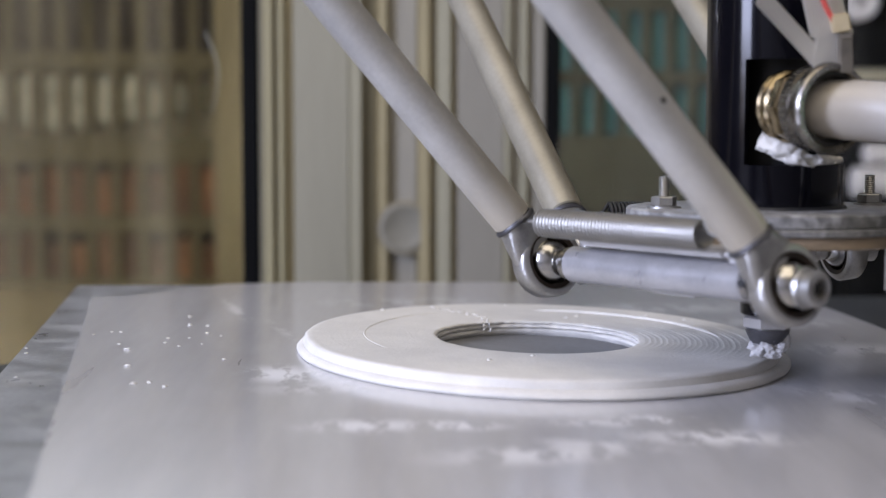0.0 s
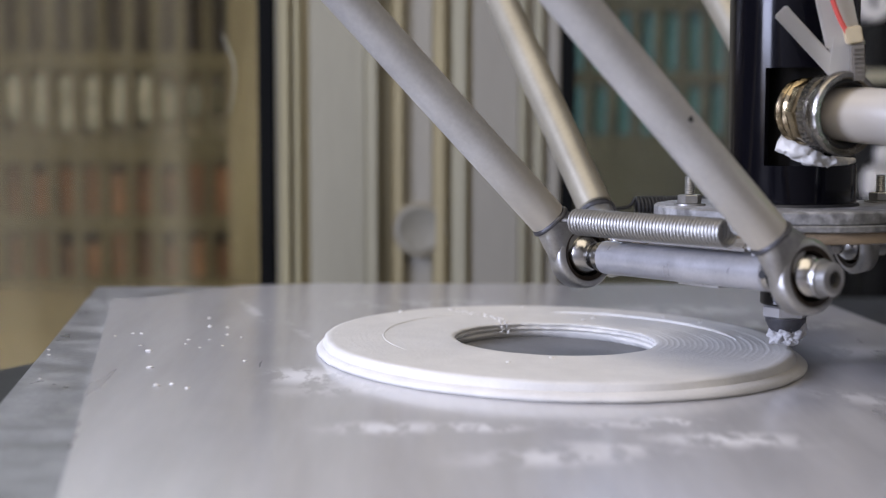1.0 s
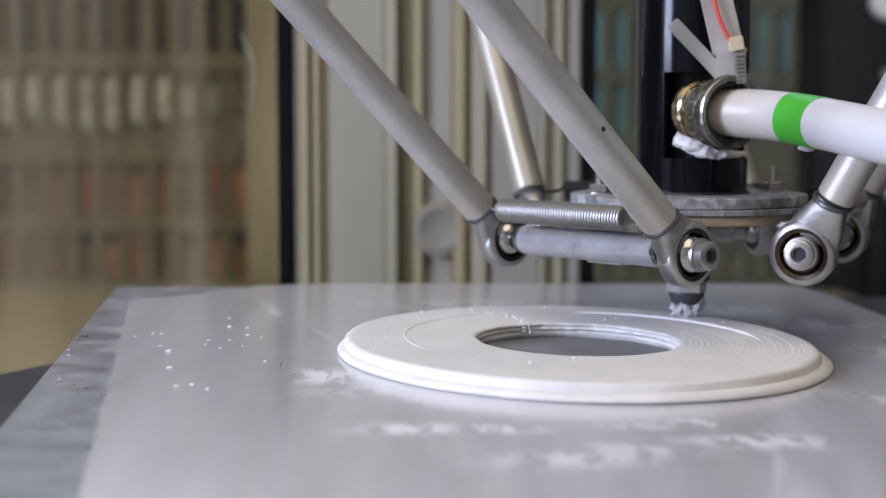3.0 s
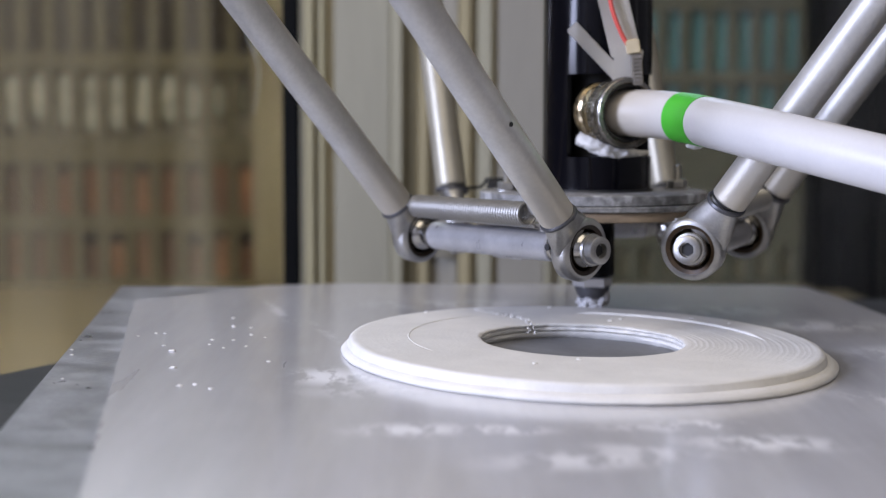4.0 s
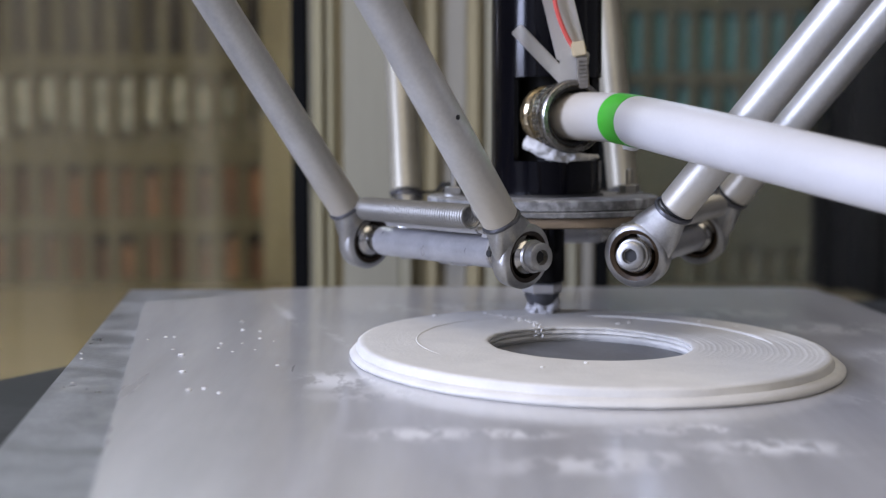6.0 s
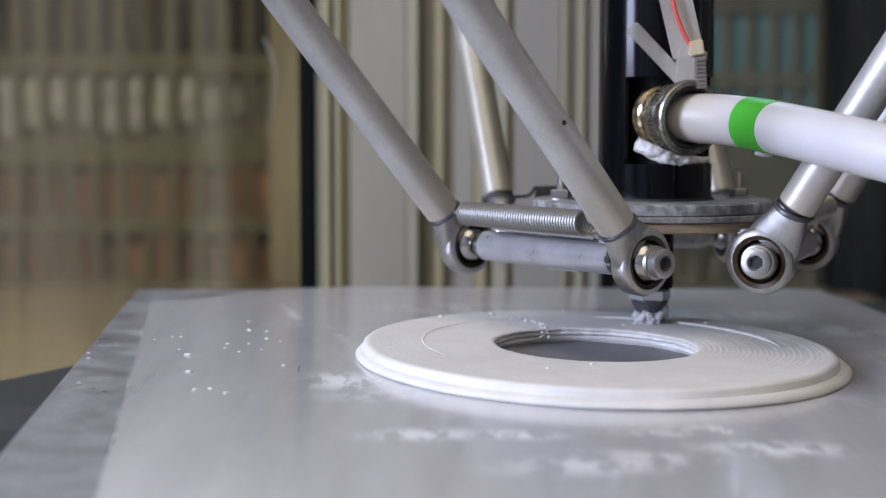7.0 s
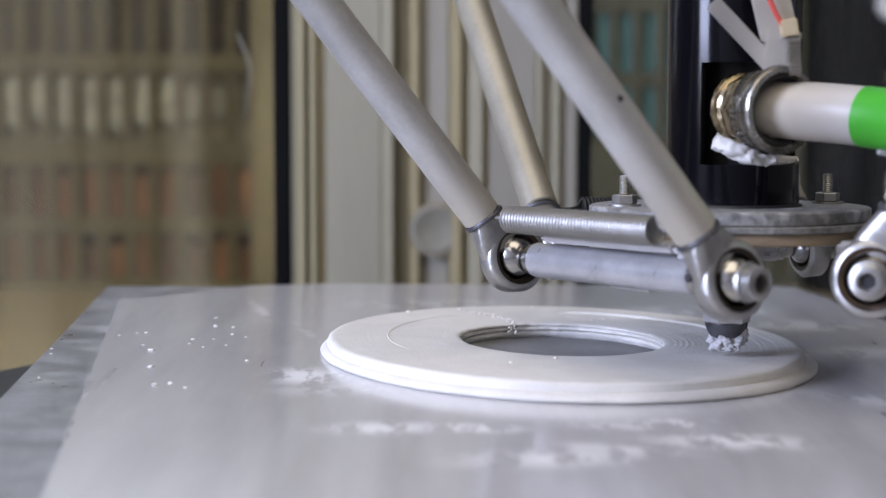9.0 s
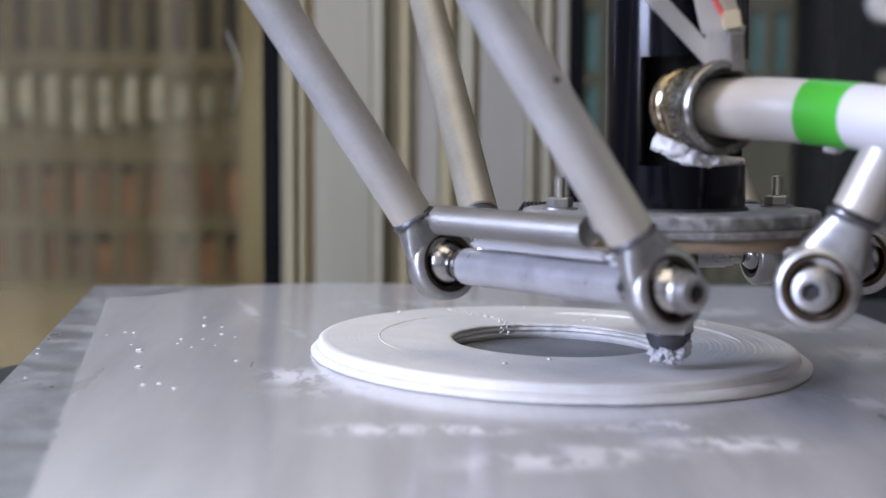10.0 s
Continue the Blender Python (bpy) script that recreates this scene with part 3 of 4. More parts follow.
    b = blob(0.0064, (0.0006, -0.0006, 0.0130), 0.28, (1.1, 1.1, 0.85), 5, 2.1, 4.0)
    blob(0.0046, (-0.003, -0.0018, 0.0116), 0.35, (1, 1, 0.8), 4, 2.2, 7.0, b)
    blob(0.0044, (0.0046, -0.001, 0.0150), 0.35, (1, 1, 1), 4, 2.2, 9.0, b)
    blob(0.0030, (0.0010, -0.0040, 0.0100), 0.35, (1.2, 1, 0.7), 4, 2.2, 2.0, b)
    part("clay_lump", b, M_WETCLAY, head, "lump of wet clay on the nozzle tip", angle=80)
    # studs and nuts on the plate
    for x, y in ((-0.0440, -0.0051), (0.0458, 0.0169), (-0.005, 0.047)):
        part("nut", hexagon(0.0052, 0.0698, 0.0736, (x, y, 0)), M_STEEL, head, smooth=False)
        part("washer", rod((x, y, 0.0690), (x, y, 0.0698), 0.0068, 24), M_STEEL, head)
        prof = [(0, 0.0736)] + [(0.00225 if k % 2 else 0.0019, 0.0737 + k * 0.0004) for k in range(20)] + [(0, 0.0818)]
        part("lower_nut", hexagon(0.0058, 0.0505, 0.0560, (x, y, 0)), M_STEEL, head, smooth=False)
        part("stud", lathe(prof, 14, Matrix.Translation((x, y, 0))), M_STEEL, head, "threaded stud")
    # joint bars
    for key in "ABC":
        u, v = SIDES[key]
        mid = REACH * u + Vector((0, 0, JOINT_Z))
        half = SPACING / 2
        part("joint_bar", rod(mid - (half - 0.0155) * v, mid + (half - 0.0155) * v, 0.0072, 32, chamfer=0.0006), M_BAR, head, "dull grey spacer tube")
        spot = mid + (half - 0.0143) * v + 0.0064 * u
        part("grub_hole", rod(spot, spot + 0.0005 * u, 0.0016, 16), M_RUBBER, head)
        m = frame_to(mid + Vector((0, 0, 0.0098)), v, u)
        b = box(-0.016, 0.006, -0.0016, 0.0016, -0.037, 0.037, 0.0012)
        bmesh.ops.transform(b, matrix=m, verts=b.verts)
        part("bracket", b, M_ALU, head, "flat bright bracket")
        b = box(-0.007, 0.0075, -0.0030, 0.0030, 0.0375, 0.0455, 0.0022)
        bmesh.ops.transform(b, matrix=m, verts=b.verts)
        part("bracket_end", b, M_ALU, head, "bright rounded bracket end")
        b = box(-0.020, -0.008, -0.0093, 0.0093, -0.012, 0.012, 0.001)
        bmesh.ops.transform(b, matrix=frame_to(mid, v, u), verts=b.verts)
        part("bracket_block", b, M_ALU, head)
        for s in (-1, 1):
            c = mid + s * half * v
            prof = [(0.0095 * math.cos(a), 0.0095 * math.sin(a)) for a in [radians(-58 + 116 * k / 14) for k in range(15)]]
            prof = [(0, prof[0][1])] + prof + [(0, prof[-1][1])]
            ball = part("ball", lathe(prof, 36, frame_to(c, v)), M_CHROME, head, "polished steel ball")
            b = lathe([(0.0052, 0.0078), (0.0056, 0.009), (0.0056, 0.0122), (0.0066, 0.0128), (0.0066, 0.016), (0, 0.016)], 28, frame_to(c, -s * v))
            part("collar", b, M_CHROME, ball)
            b = lathe([(0.0058, 0.0078), (0.0075, 0.0085), (0.0072, 0.0098), (0.0064, 0.0100), (0.0064, 0.0142), (0.0058, 0.0147), (0.0034, 0.0147), (0.0034, 0.0118), (0, 0.0118)], 28,
                      frame_to(c, s * v))
            part("bolt_head", b, M_STEEL, ball, "socket head bolt")
            part("socket", lathe([(0, 0.0119), (0.0030, 0.0119), (0.0030, 0.0126), (0, 0.0126)], 6, frame_to(c, s * v)), M_RUBBER, ball)
    # hose fitting in the slot
    m = frame_to(HOSE[0], (0.42, -0.90, -0.045))
    nut = [(0, -0.0060), (0.0118, -0.0060), (0.0135, -0.0051), (0.0140, -0.0036), (0.0135, -0.0022), (0.0126, -0.0013), (0.0139, -0.0003), (0.0143, 0.0009), (0.0134, 0.0024), (0, 0.0024)]
    fit = part("hose_fitting", lathe(nut, 18, m), M_BRASS, head, "stained brass hose fitting", angle=25)
    m = m @ Matrix.Translation((0, 0, 0.0025))
    b = lathe([(0.0120, -0.0008), (0.0140, -0.0004), (0.0147, 0.0032), (0.0147, 0.0048), (0.0138, 0.0056), (0.0138, 0.0064), (0.0150, 0.0070), (0.0150, 0.0088), (0.0142, 0.0094), (0.0120, 0.0094)], 8, m, closed=True)
    part("collar", b, M_BRASS, fit, "worn brass collar", angle=25)
    b = bmesh.new()
    knurl = [(0.0150, 0.0092), (0.0163, 0.0096), (0.0163, 0.0138), (0.0150, 0.0142)]
    n = 96
    rings = [[b.verts.new(m @ Vector(((r - 0.0003 * (i % 2)) * math.cos(2 * math.pi * i / n), (r - 0.0003 * (i % 2)) * math.sin(2 * math.pi * i / n), h))) for i in range(n)] for r, h in knurl]
    for p, q in zip(rings, rings[1:] + rings[:1]):
        for i in range(n):
            b.faces.new((p[i], p[(i + 1) % n], q[(i + 1) % n], q[i]))
    part("clamp_ring", b, M_FITTING, fit, "bright knurled clamp ring", angle=20)
    lip = [(0.0134, 0.0130), (0.0152, 0.0140), (0.0158, 0.0150), (0.0156, 0.0166), (0.0168, 0.0176), (0.0174, 0.0192), (0.0173, 0.0212), (0.0166, 0.0222), (0.0148, 0.0224), (0.0138, 0.0212)]
    part("lip", lathe(lip, 48, m, closed=True), M_FITTING, fit, "dull steel lip round the hose")
    part("seal", lathe([(0.0112, 0.0150), (0.0140, 0.0150), (0.0140, 0.0208), (0.0130, 0.0208), (0.0112, 0.0180)], 40, m, closed=True), M_RUBBER, fit, "black rubber seal")
    # dry clay under the fitting
    pts = [(cx + 0.0252 * math.cos(a), cy + 0.0252 * math.sin(a), 0.0880 + 0.0085 * max(0, 1 - k / 12)) for k, a in ((k, radians(243 + 3.4 * k)) for k in range(32))]
    b = sweep(pts, lambda q: 0.0026 + 0.0034 * max(0, 0.5 - abs(q - 0.25)) - 0.0015 * q, 20)
    bmesh.ops.subdivide_edges(b, edges=b.edges[:], cuts=1, use_grid_fill=True)
    for v in b.verts:
        n1 = noise.fractal(v.co * 260, 0.9, 2.1, 4)
        v.co += Vector((n1, noise.noise(v.co * 330), 0.8 * noise.noise(v.co * 410))) * 0.0013
        v.co.z = max(v.co.z, 0.0846)
    part("dry_clay", b, M_CLAY, head, "white dry clay caked under the fitting", angle=80)
    # plastic clips over the fitting
    def strip(a, c, w, th, side):
        bb = box(-w / 2, w / 2, -th / 2, th / 2, 0, (Vector(c) - Vector(a)).length, 0.0006)
        bmesh.ops.transform(bb, matrix=frame_to(a, Vector(c) - Vector(a), side), verts=bb.verts)
        return bb
    part("plastic_tab", strip((0.0075, -0.043, 0.1255), (-0.016, -0.045, 0.1495), 0.0065, 0.0022, (1, 0, 1)), M_CLIP, head, "cloudy clear plastic tab")
    b = strip((0.0105, -0.042, 0.1235), (0.012, -0.044, 0.139), 0.0135, 0.004, (1, 0, 0))
    part("plastic_clip", b, M_CLIP, head, "cloudy clear plastic clip")
    part("plastic_clip", strip((0.0105, -0.0435, 0.136), (-0.0005, -0.0445, 0.18), 0.0145, 0.003, (1, 0, 0)), M_CLIP, head)
    part("connector", strip((0.0138, -0.0465, 0.1365), (0.0126, -0.047, 0.1432), 0.0066, 0.005, (1, 0, 0)), M_CREAM, head, "cream plug")
    b = strip((0.0158, -0.0455, 0.1215), (0.0150, -0.0455, 0.1362), 0.0052, 0.0055, (1, 0, 0))
    block = part("ribbed_block", b, M_CLOUDY, head, "grey ribbed plug body")
    for k in range(7):
        part("rib", (strip((0.0157 - 0.0001 * k, -0.0486, 0.1230 + 0.0018 * k), (0.0156 - 0.0001 * k, -0.0486, 0.1238 + 0.0018 * k), 0.0050, 0.0012, (1, 0, 0))), M_CLOUDY, block)
    part("wire", sweep(spline([(0.012, -0.0475, 0.1385), (0.0065, -0.048, 0.148), (0.002, -0.048, 0.162), (0.0, -0.046, 0.185)], 8), 0.0011, 8), M_RED, head, "thin red wire")
    return head


HEAD_OB = print_head()


# ---------- arms ----------
def delta_arm(material, start, race):
    k = start - 0.0285
    arm = thing("delta_arm", "grey aluminium delta arm with steel rod ends", "robot arm", group="delta arms")
    side = frame_to((0, 0, 0), (1, 0, 0), (0, 0, 1))
    for z, s in ((0, 1), (ARM, -1)):
        mm = Matrix.Translation((0, 0, z))
        prof = [(0.0108, -0.0042), (0.0118, -0.0050), (0.0138, -0.0046), (0.0148, -0.0034), (0.0148, 0.0034), (0.0138, 0.0046), (0.0118, 0.0050), (0.0108, 0.0042)]
        b = lathe(prof, 48, mm @ side, closed=True)
        rings = []
        nb = bmesh.new()
        for h, rx, ry in ((0.0080, 0.0042, 0.0122), (0.0130 + k / 3, 0.0048, 0.0116), (0.018 + k / 2, 0.0056, 0.0102), (0.024 + k * 0.8, 0.0064, 0.0082), (0.0275 + k, 0.0067, 0.0070)):
            rings.append([nb.verts.new((rx * math.copysign(abs(math.cos(q)) ** 0.7, math.cos(q)), ry * math.copysign(abs(math.sin(q)) ** 0.7, math.sin(q)), z + s * h))
                          for q in [2 * math.pi * k / 28 for k in range(28)]])
        for p, q in zip(rings, rings[1:]):
            for i in range(28):
                nb.faces.new((p[i], p[(i + 1) % 28], q[(i + 1) % 28], q[i]))
        nb.faces.new(rings[0]), nb.faces.new(rings[-1])
        end = part("rod_end", join(b, nb), M_STEEL, arm, "bright steel rod end")
        part("race", lathe([(0.0098, -0.0042), (0.0116, -0.0051), (0.0116, 0.0051), (0.0098, 0.0042)], 40, mm @ side, closed=True), race, end, "rust-stained race")
        part("rubber_ring", lathe([(0.0060, z + s * (0.0268 + k)), (0.0076, z + s * (0.0271 + k)), (0.0080, z + s * (0.0279 + k)), (0.0076, z + s * (0.0287 + k)), (0.0060, z + s * (0.0287 + k))], 32, closed=True), M_RUBBER, arm)
    prof = [(0, start), (0.0078, start), (0.0084, start + 0.0007), (0.0084, ARM - start - 0.0007), (0.0078, ARM - start), (0, ARM - start)]
    part("tube", lathe(prof, 40), material, arm)
    # wire that the spring hooks into, wound round the neck
    turn = [Vector((0.0083 * math.cos(a), 0.0083 * math.sin(a), start - 0.0022 + 0.0014 * math.cos(a + 0.6))) for a in [radians(10 * k) for k in range(73)]]
    part("hook_wire", sweep([p + Vector((0, 0, 0.0010 * k / 72)) for k, p in enumerate(turn)], 0.0009, 8), M_NOZZLE, arm, "dark wire wound round the neck")
    return arm


ARMS = {}
for one, two, material, start, race in (("A1", "A2", M_TUBE, 0.0232, M_RUST), ("B1", "B2", M_TUBE, 0.0285, M_RUSTY), ("C1", "C2", M_ROD, 0.0225, M_RUST)):
    ARMS[one] = delta_arm(material, start, race)
    ARMS[two] = copy_thing(ARMS[one], Matrix.Identity(4))
for key in ("C1", "C2"):
    ARMS[key]["label"] = "yellowed aluminium delta arm with steel rod ends"


def spring(material, label):
    """Lies along z from 0 to the joint spacing."""
    ob = thing("tension_spring", label, "spring", group="springs between the arms")
    turns, r, w, z0, z1 = 46, 0.0050, 0.00085, 0.0175, SPACING - 0.0200
    pts = []
    for i in range(turns * 12 + 1):
        a = 2 * math.pi * i / 12
        pts.append((r * math.cos(a), r * math.sin(a), z0 + (z1 - z0) * i / (turns * 12)))
    part("coil", sweep(pts, w, 6), material, ob)
    part("hook", sweep(spline([(r, 0, z0), (0.001, 0, z0 - 0.003), (0, 0, 0.006), (0, 0.0, 0.0)], 6), w, 6), material, ob)
    part("hook", sweep(spline([(r, 0, z1), (0.001, 0, z1 + 0.003), (0, 0, z1 + 0.008), (0, 0, SPACING)], 6), w, 6), material, ob)
    return ob


SPRINGS = {k: spring(m, l) for k, m, l in (("A", M_SPRING, "bright steel tension spring between two arms"),
                                           ("B", M_SPRING, "bright steel tension spring between two arms"),
                                           ("C", M_RUBBER, "blackened tension spring between two rear arms"))}


def hose():
    ob = thing("clay_hose", "thick white plastic hose with a green tape band", "hose")
    m = Vector(HOSE[1])
    pts = [p - m for p in spline(HOSE, 14)]
    part("hose_tube", sweep(pts[8:], 0.0114, 36), M_HOSE_END, ob, "white hose with soil and painted shade near its end")
    k0, k1 = 28, 34
    part("tape_band", sweep(pts[k0:k1], 0.01165, 36), M_GREEN, ob, "green tape band")
    at = pts[k1 - 4] + Vector((0.002, 0, -0.0122))
    part("tape_end", blob(0.0028, at, 0.3, (1.5, 1, 0.7), 2), M_WETCLAY, ob, "pale scrap stuck to the band")
    return ob


HOSE_OB = hose()


# ---------- tower ----------
def tower():
    t = thing("tower", "aluminium printer tower with grooved upright profiles", "tower")
    z0, z1 = -0.118, 1.3

    def up(name, x0, x1, y0, y1, m, label="", bv=0.0015):
        y0 = 0.478 - (0.478 - y0) * 0.4
        return part(name, box(x0, x1, y0, y1, z0, z1, bv), m, t, label)
    up("back_panel", -0.1602, 0.0478, 0.50, 0.51, M_GREY)
    up("profile", -0.1625, -0.1576, 0.458, 0.50, M_GREY, "beige aluminium profile")
    up("profile", -0.1576, -0.1505, 0.453, 0.50, M_BEIGE)
    up("groove", -0.1505, -0.1476, 0.470, 0.50, M_GROOVE, "dirty groove")
    up("edge_strip", -0.1476, -0.1423, 0.456, 0.50, M_BEIGE, "tan strip")
    up("groove", -0.1423, -0.1365, 0.466, 0.50, M_TAN)
    up("panel", -0.1365, -0.0945, 0.465, 0.50, M_GREY, "flat grey panel")
    up("rib", -0.0945, -0.0854, 0.450, 0.50, M_RIB, "bright rib")
    up("groove", -0.0854, -0.0812, 0.480, 0.50, M_GROOVE)
    up("panel", -0.0812, -0.0758, 0.475, 0.50, M_GREY)
    up("edge_strip", -0.0758, -0.0665, 0.472, 0.50, M_TAN)
    up("panel", -0.0665, -0.0445, 0.487, 0.50, M_COOL, "recessed grey channel")
    up("edge_strip", -0.0445, -0.0352, 0.465, 0.50, M_TAN, "yellowed strip")
    up("groove", -0.0352, -0.0305, 0.478, 0.50, M_GROOVE)
    up("rib", -0.0305, -0.0195, 0.460, 0.50, M_RIB, "bright rib")
    up("groove", -0.0195, -0.0165, 0.472, 0.50, M_TAN)
    up("panel", -0.0165, 0.0195, 0.468, 0.50, M_COOL)
    up("rib", 0.0195, 0.0244, 0.458, 0.50, M_RIB)
    up("panel", 0.0244, 0.0310, 0.470, 0.50, M_COOL)
    up("rib", 0.0310, 0.0370, 0.458, 0.50, M_RIB)
    up("panel", 0.0370, 0.0412, 0.470, 0.50, M_COOL)
    up("profile", 0.0412, 0.0496, 0.456, 0.50, M_COOL)
    pivot = Matrix.Translation((-0.0550, 0.4742, 0.0238)) @ pose(0, 0, 0, -90, 0, 0)
    # darker ring added for the shadow line round the pulley
    part("pulley_shade_ring", lathe([(0.0160, 0.010), (0.0204, 0.010), (0.0204, -0.0002), (0.0160, -0.0002)], 40, pivot, closed=True), M_GROOVE, t, "ring of painted shade round the pulley")
    b = lathe([(0, 0.010), (0.0176, 0.010), (0.0182, 0.003), (0.0178, -0.0006), (0.0170, -0.0012), (0.0150, -0.0012), (0.0142, -0.0008), (0, -0.0008)], 40, pivot)
    part("pulley", b, M_DULL, t, "round grey pulley cap")


tower()


def panes():
    for x0, x1, s0, s1, m in ((-1.1, -0.1745, -0.1738, -0.1615, M_YELLOW), (0.061, 0.62, 0.0496, 0.0600, M_PANE)):
        ob = thing("acrylic_panel", "scratched clear acrylic side panel of the printer", "panel")
        pane = part("pane", box(x0, x1, 0.474, 0.477, -0.118, 1.3), m, ob, "dirty clear acrylic pane", smooth=False)
        pane.visible_shadow = False
        part("seal_strip", box(s0, s1, 0.468, 0.49, -0.118, 1.3, 0.0015), M_CAB, ob, "black seal strip")
        if x0 < 0:
            b = sweep(spline([(-0.200, 0.4735, 0.168), (-0.192, 0.4735, 0.145), (-0.1925, 0.4735, 0.125), (-0.196, 0.4735, 0.108)], 8), lambda s: 0.0005 * (1 - s) + 0.00025, 6)
            part("scuff", b, M_WHITEB, ob, "pale scuff")


panes()


# ---------- shelves behind ----------
def crate(x0, x1, pitch, slot, first_x, rows, y, material, name, label):
    """A crate wall of rails and slats, open in slots; rows: (low, high) of the slots."""
    c = thing(name, label, "crate")
    edges = [-0.118] + [z for r in rows for z in r] + [0.62]
    for a, b_ in zip(edges[0::2], edges[1::2]):
        if b_ - a > 0.003:
            part("rail", box(x0, x1, y, y + 0.012, a, b_, 0.002), material, c)
    for lo, hi in rows:
        k, x = 0, first_x
        start = x0
        while x < x1:
            if x - start > 0.004:
                part("slat", box(start, x, y + 0.001, y + 0.011, lo - 0.001, hi + 0.001, 0.0015), material, c)
            start = x + slot
            x += pitch
        if x1 - start > 0.004:
            part("slat", box(start, x1, y + 0.001, y + 0.011, lo - 0.001, hi + 0.001, 0.0015), material, c)
    return c


def shelf_things():
    crate(-1.05, -0.30, 0.0347, 0.0225, -1.0136, [(-0.108, -0.046), (-0.023, 0.045), (0.080, 0.168), (0.194, 0.30)], 1.40, M_CRATE,
          "slotted_crate", "drab brown slotted crate with pale goods inside")
    solid("drab_board", box(-0.299, 0.12, 1.395, 1.42, -0.118, 0.62, 0.003), M_BOARD, "plain drab brown board", "board")
    random.seed(21)
    low = {12: 0.105, 13: 0.095, 14: 0.088, 15: 0.090, 16: 0.098, 17: 0.102, 18: 0.104, 19: 0.108, 20: 0.112}
    wide = {18: 0.017, 19: 0.017, 20: 0.010}
    for k in range(21):
        x = -1.0136 + 0.0347 * k
        z = low.get(k, random.uniform(0.082, 0.105))
        solid("pale_card", box(x - 0.001, x + wide.get(k, 0.0235), 1.413, 1.440, z, (0.165 if k < 18 else 0.156) - random.uniform(0, 0.004), 0.005), M_WHITEB, "pale card standing in a slotted crate", "card", group="cards in the crate")
        for z0, z1 in ((-0.118, -0.046), (-0.030, 0.047)):
            if k < 21:
                h = random.uniform(0.0, 0.018)
                solid("terracotta_block", box(x + 0.0005, x + 0.0225, 1.404 + random.uniform(0, 0.006), 1.50, z0, z1 - h, 0.002), M_ORANGE, "terracotta coloured block in a slotted crate", "block",
                      group="blocks in the crate")
    solid("inner_board", box(-1.049, -0.301, 1.442, 1.452, 0.05, 0.183, 0.002), M_BOARD, "drab brown board behind the cards in a crate", "board")
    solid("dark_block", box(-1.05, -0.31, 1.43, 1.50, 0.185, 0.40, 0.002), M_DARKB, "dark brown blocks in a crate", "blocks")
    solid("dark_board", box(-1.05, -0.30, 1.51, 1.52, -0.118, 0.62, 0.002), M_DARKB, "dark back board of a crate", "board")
    crate(0.121, 0.44, 0.0315, 0.017, 0.128, [(-0.108, -0.068), (0.085, 0.151), (0.170, 0.249)], 1.40, M_CRATE2,
          "slotted_crate", "grey green slotted crate with teal goods inside")
    solid("teal_box", box(0.122, 0.44, 1.414, 1.52, 0.06, 0.27, 0.002), M_TEAL, "teal plastic box in a crate", "box")
    solid("paper_stack", box(0.122, 0.44, 1.414, 1.50, -0.118, -0.05, 0.002), M_DRAB, "stack of drab paper sheets in a crate", "sheets")
    solid("black_cabinet", box(0.441, 0.62, 1.33, 1.6, -0.118, 0.62, 0.004), M_CAB, "matt black metal cabinet behind the printer", "cabinet")
    solid("drab_cabinet", box(0.625, 1.1, 1.36, 1.6, -0.118, 0.62, 0.004), M_CRATE2, "plain drab metal cabinet behind the printer", "cabinet")

    roll = thing("white_roll", "white plastic roll lying behind the printer", "roll")
    part("roll_body", rod((0.488, 1.16, 0.030), (0.80, 1.16, 0.030), 0.019, 28, chamfer=0.003), M_HOSE, roll)
    stand = thing("grey_machine", "grey machine housing with a white roller", "machine")
    part("housing", box(0.475, 0.95, 1.20, 1.34, -0.118, 0.36, 0.006), M_CAB, stand, "dark housing")
    part("shelf", box(0.480, 0.95, 1.15, 1.20, -0.118, 0.010, 0.003), M_CAB, stand)
    part("bar", box(0.492, 0.95, 1.185, 1.20, 0.150, 0.165, 0.002), M_GREY, stand)
    b = lathe([(0.006, 0), (0.021, 0), (0.022, 0.002), (0.022, 0.03), (0.006, 0.03)], 32, frame_to((0.497, 1.17, 0.245), (0, 1, 0)), closed=True)
    part("roller", b, M_HOSE, stand, "white roller end")
    roll2 = thing("white_roll", "white plastic roll lying behind the printer", "roll")
    part("roll_body", rod((0.506, 1.175, 0.063), (0.80, 1.175, 0.063), 0.0135, 28, chamfer=0.003), M_HOSE, roll2)


shelf_things()


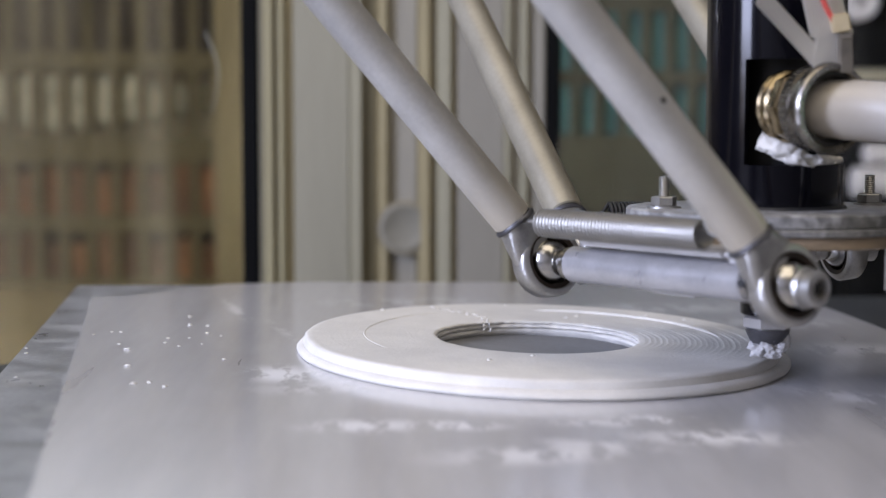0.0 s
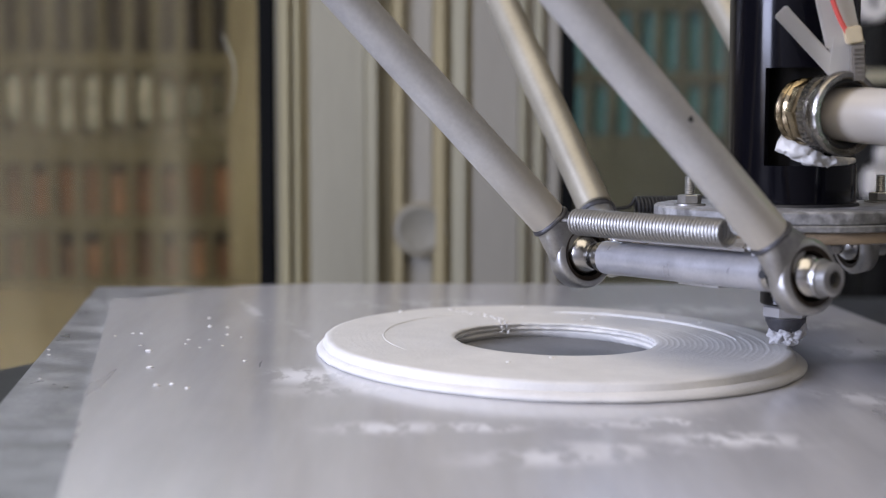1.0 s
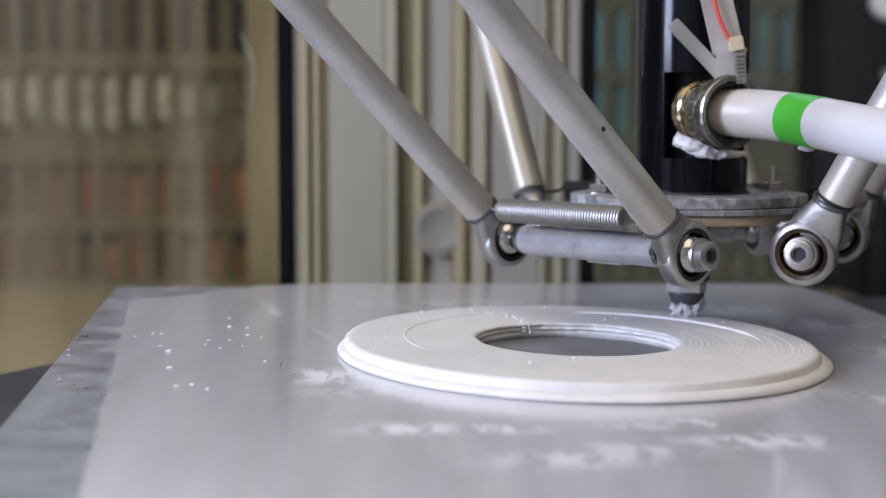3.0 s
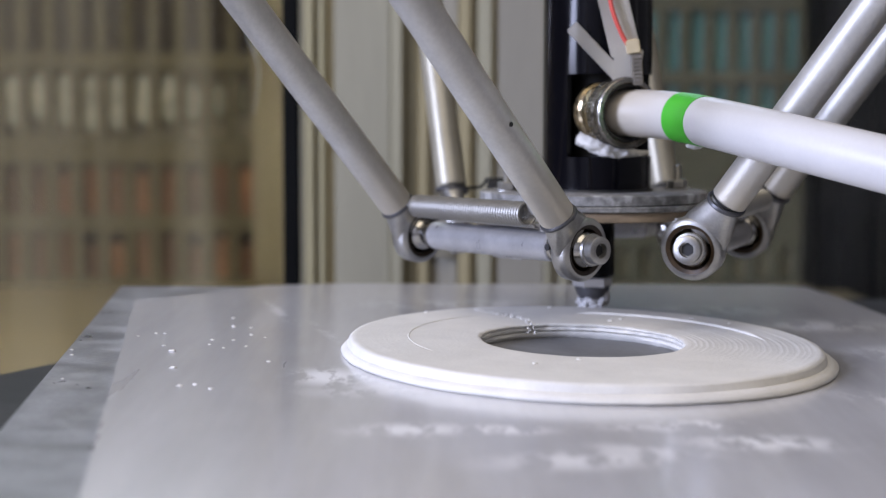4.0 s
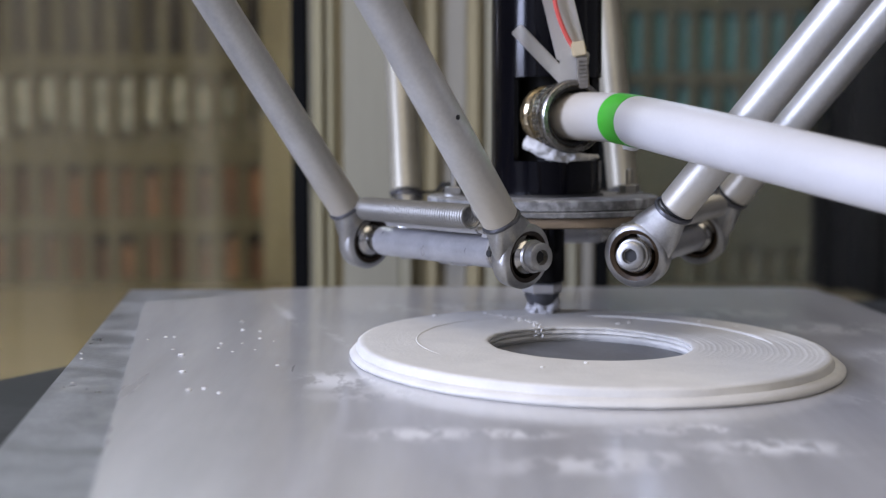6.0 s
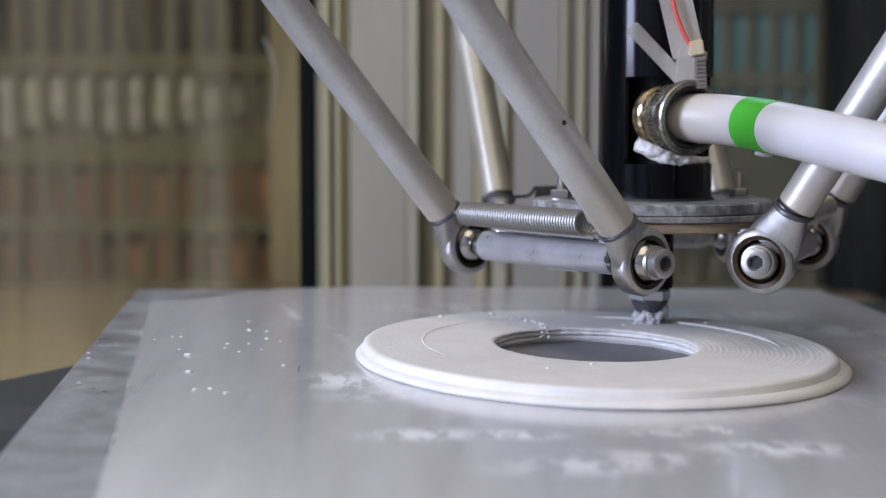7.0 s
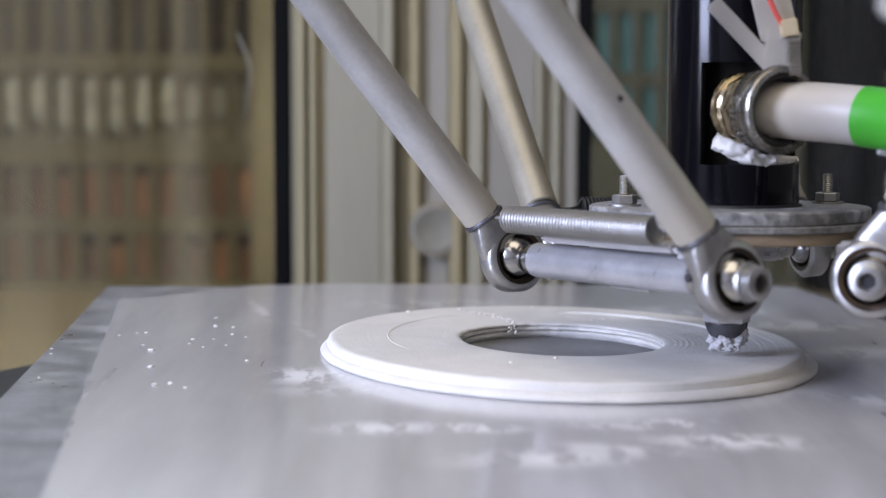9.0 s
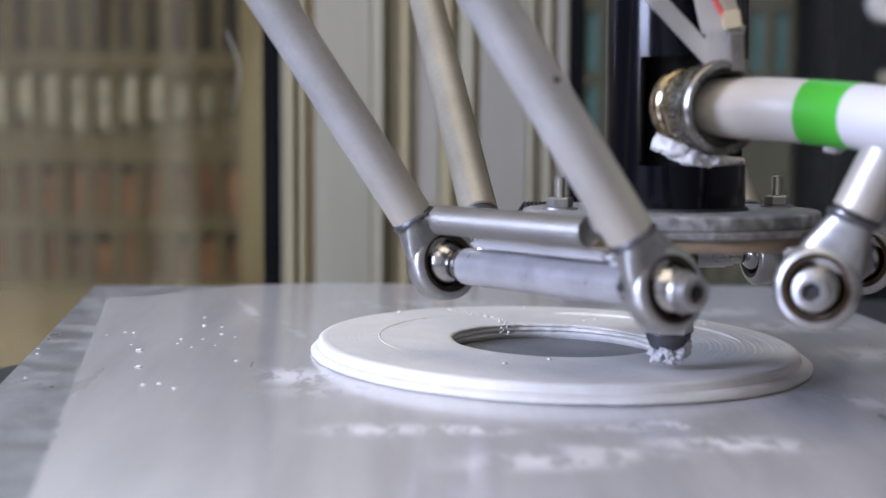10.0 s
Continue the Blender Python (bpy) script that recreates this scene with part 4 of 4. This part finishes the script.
# ---------- clay on the bed ----------
def litter():
    spots = [(-0.1803, 0.001, 0.0021), (-0.1734, -0.0385, 0.0019), (-0.1649, -0.0768, 0.0018), (-0.1595, -0.0728, 0.0014), (-0.1523, -0.0809, 0.0013), (-0.1659, 0.0992, 0.0014),
             (-0.1623, 0.0728, 0.0015), (-0.1536, 0.0705, 0.0011), (-0.1512, 0.0491, 0.0012), (-0.1362, -0.0196, 0.0012), (-0.1672, 0.0326, 0.0012), (-0.1668, 0.0203, 0.0010),
             (-0.1577, 0.0339, 0.0010), (-0.1954, 0.0479, 0.0010), (-0.1914, 0.0484, 0.0010), (-0.1863, 0.0147, 0.0010), (-0.2022, 0.0394, 0.0009), (-0.1593, 0.0116, 0.0009),
             (-0.1500, 0.0180, 0.0008), (-0.1440, 0.0420, 0.0008)]
    for x, y, r in ((-0.2265, 0.0115, 0.0012), (-0.2236, -0.0014, 0.0013), (-0.2150, -0.0560, 0.0011)):
        solid("clay_crumb", blob(r * 0.54, (0, 0, r * 0.2), 0.45, (1.25, 1.0, 0.5), 2, 1.5, r), M_CLAY, "small crumb of dried clay on the bare plate", "clay crumb", group="clay crumbs", angle=80,
              at=LEAN @ Matrix.Translation((x, y, -0.0022)))
    for i, (x, y, r) in enumerate(spots):
        solid("clay_crumb", blob(r * 0.58, (0, 0, r * 0.16), 0.6, (1.35, 1.0, 0.45), 2, 1.7, i), M_CLAY, "small crumb of dried clay on the sheet", "clay crumb", group="clay crumbs", angle=80,
              at=LEAN @ Matrix.Translation((x, y, 0)))


litter()


# ---------- what moves ----------
def arm_pose(key, x, y):
    u, v = SIDES[key[0]]
    d = OUT * u + Vector((CENTRE.x - x, CENTRE.y - y, 0))
    d.z = math.sqrt(ARM ** 2 - d.length_squared)
    return frame_to(JOINTS[key] + Vector((x, y, 0)), d, v), d.normalized()


def arm_dot():
    m, d = arm_pose("A2", -0.0064, 0.1166)
    way = m.to_3x3().inverted() @ Vector((0.62, -0.78, 0.1))
    way.z = 0
    way.normalize()
    at = way * 0.0083 + Vector((0, 0, 0.0825))
    part("dot", rod(at, at + way * 0.0004, 0.0011, 12), M_RUBBER, ARMS["A2"], "small black dot")


arm_dot()


def arm_nick():
    """A dark nick across the yellowed rear arm."""
    m, d = arm_pose("C1", 0.08, -0.02)
    way = m.to_3x3().inverted() @ Vector((0.45, -0.89, 0))
    mid = math.atan2(way.y, way.x)
    pts = [(0.0085 * math.cos(mid + radians(k)), 0.0085 * math.sin(mid + radians(k)), 0.056 + 0.00006 * k) for k in range(-10, 45, 5)]
    part("nick", sweep(pts, lambda q: 0.0002 + 0.0004 * math.sin(math.pi * q), 6), M_RUST, ARMS["C1"], "dark nick")


arm_nick()


def motions():
    walk(HEAD_OB, [(t, pose(x, y, 0)) for t, x, y in HEAD])
    for key, ob in ARMS.items():
        walk(ob, [(t, arm_pose(key, x, y)[0]) for t, x, y in HEAD])
    for key, ob in SPRINGS.items():
        v = SIDES[key][1]
        rows = []
        for t, x, y in HEAD:
            m, d = arm_pose(key + "1", x, y)
            rows.append((t, frame_to(m.translation + 0.0225 * d, v)))
        walk(ob, rows)
    # the hose swings about its fitting: seconds, turn, dip
    swing = [(0, 21.4, 1.3), (0.5, 21.3, 1.8), (1, 20.2, 2.2), (1.5, 19.6, 2.4), (2, 19.2, 2.6), (2.2, 18.2, 2.4), (3.5, 9.8, 0.3), (4, 9.0, 0.0), (4.5, 5.4, -1.1), (5, 1.8, -2.6), (5.2, 1.0, -2.8),
             (5.475, 0.9, -2.8), (5.75, 1.6, -2.3), (6.025, 2.8, -1.8), (6.3, 4.2, -1.2), (6.5, 5.6, -0.7), (7, 10.2, 0.3), (7.5, 11.5, 0.7), (8, 19.0, 1.2), (8.5, 23.0, 0.9), (9, 25.0, 0.9), (9.5, 26.5, 0.0), (10, 23.0, -1.0)]
    h = Vector(HOSE[1])
    walk(HOSE_OB, [(t, pose(x + h.x, y + h.y, h.z) @ pose(0, 0, 0, 0, 0, turn) @ pose(0, 0, 0, dip, 0, 0)) for (t, x, y), (_, turn, dip) in zip(HEAD, swing)])


motions()
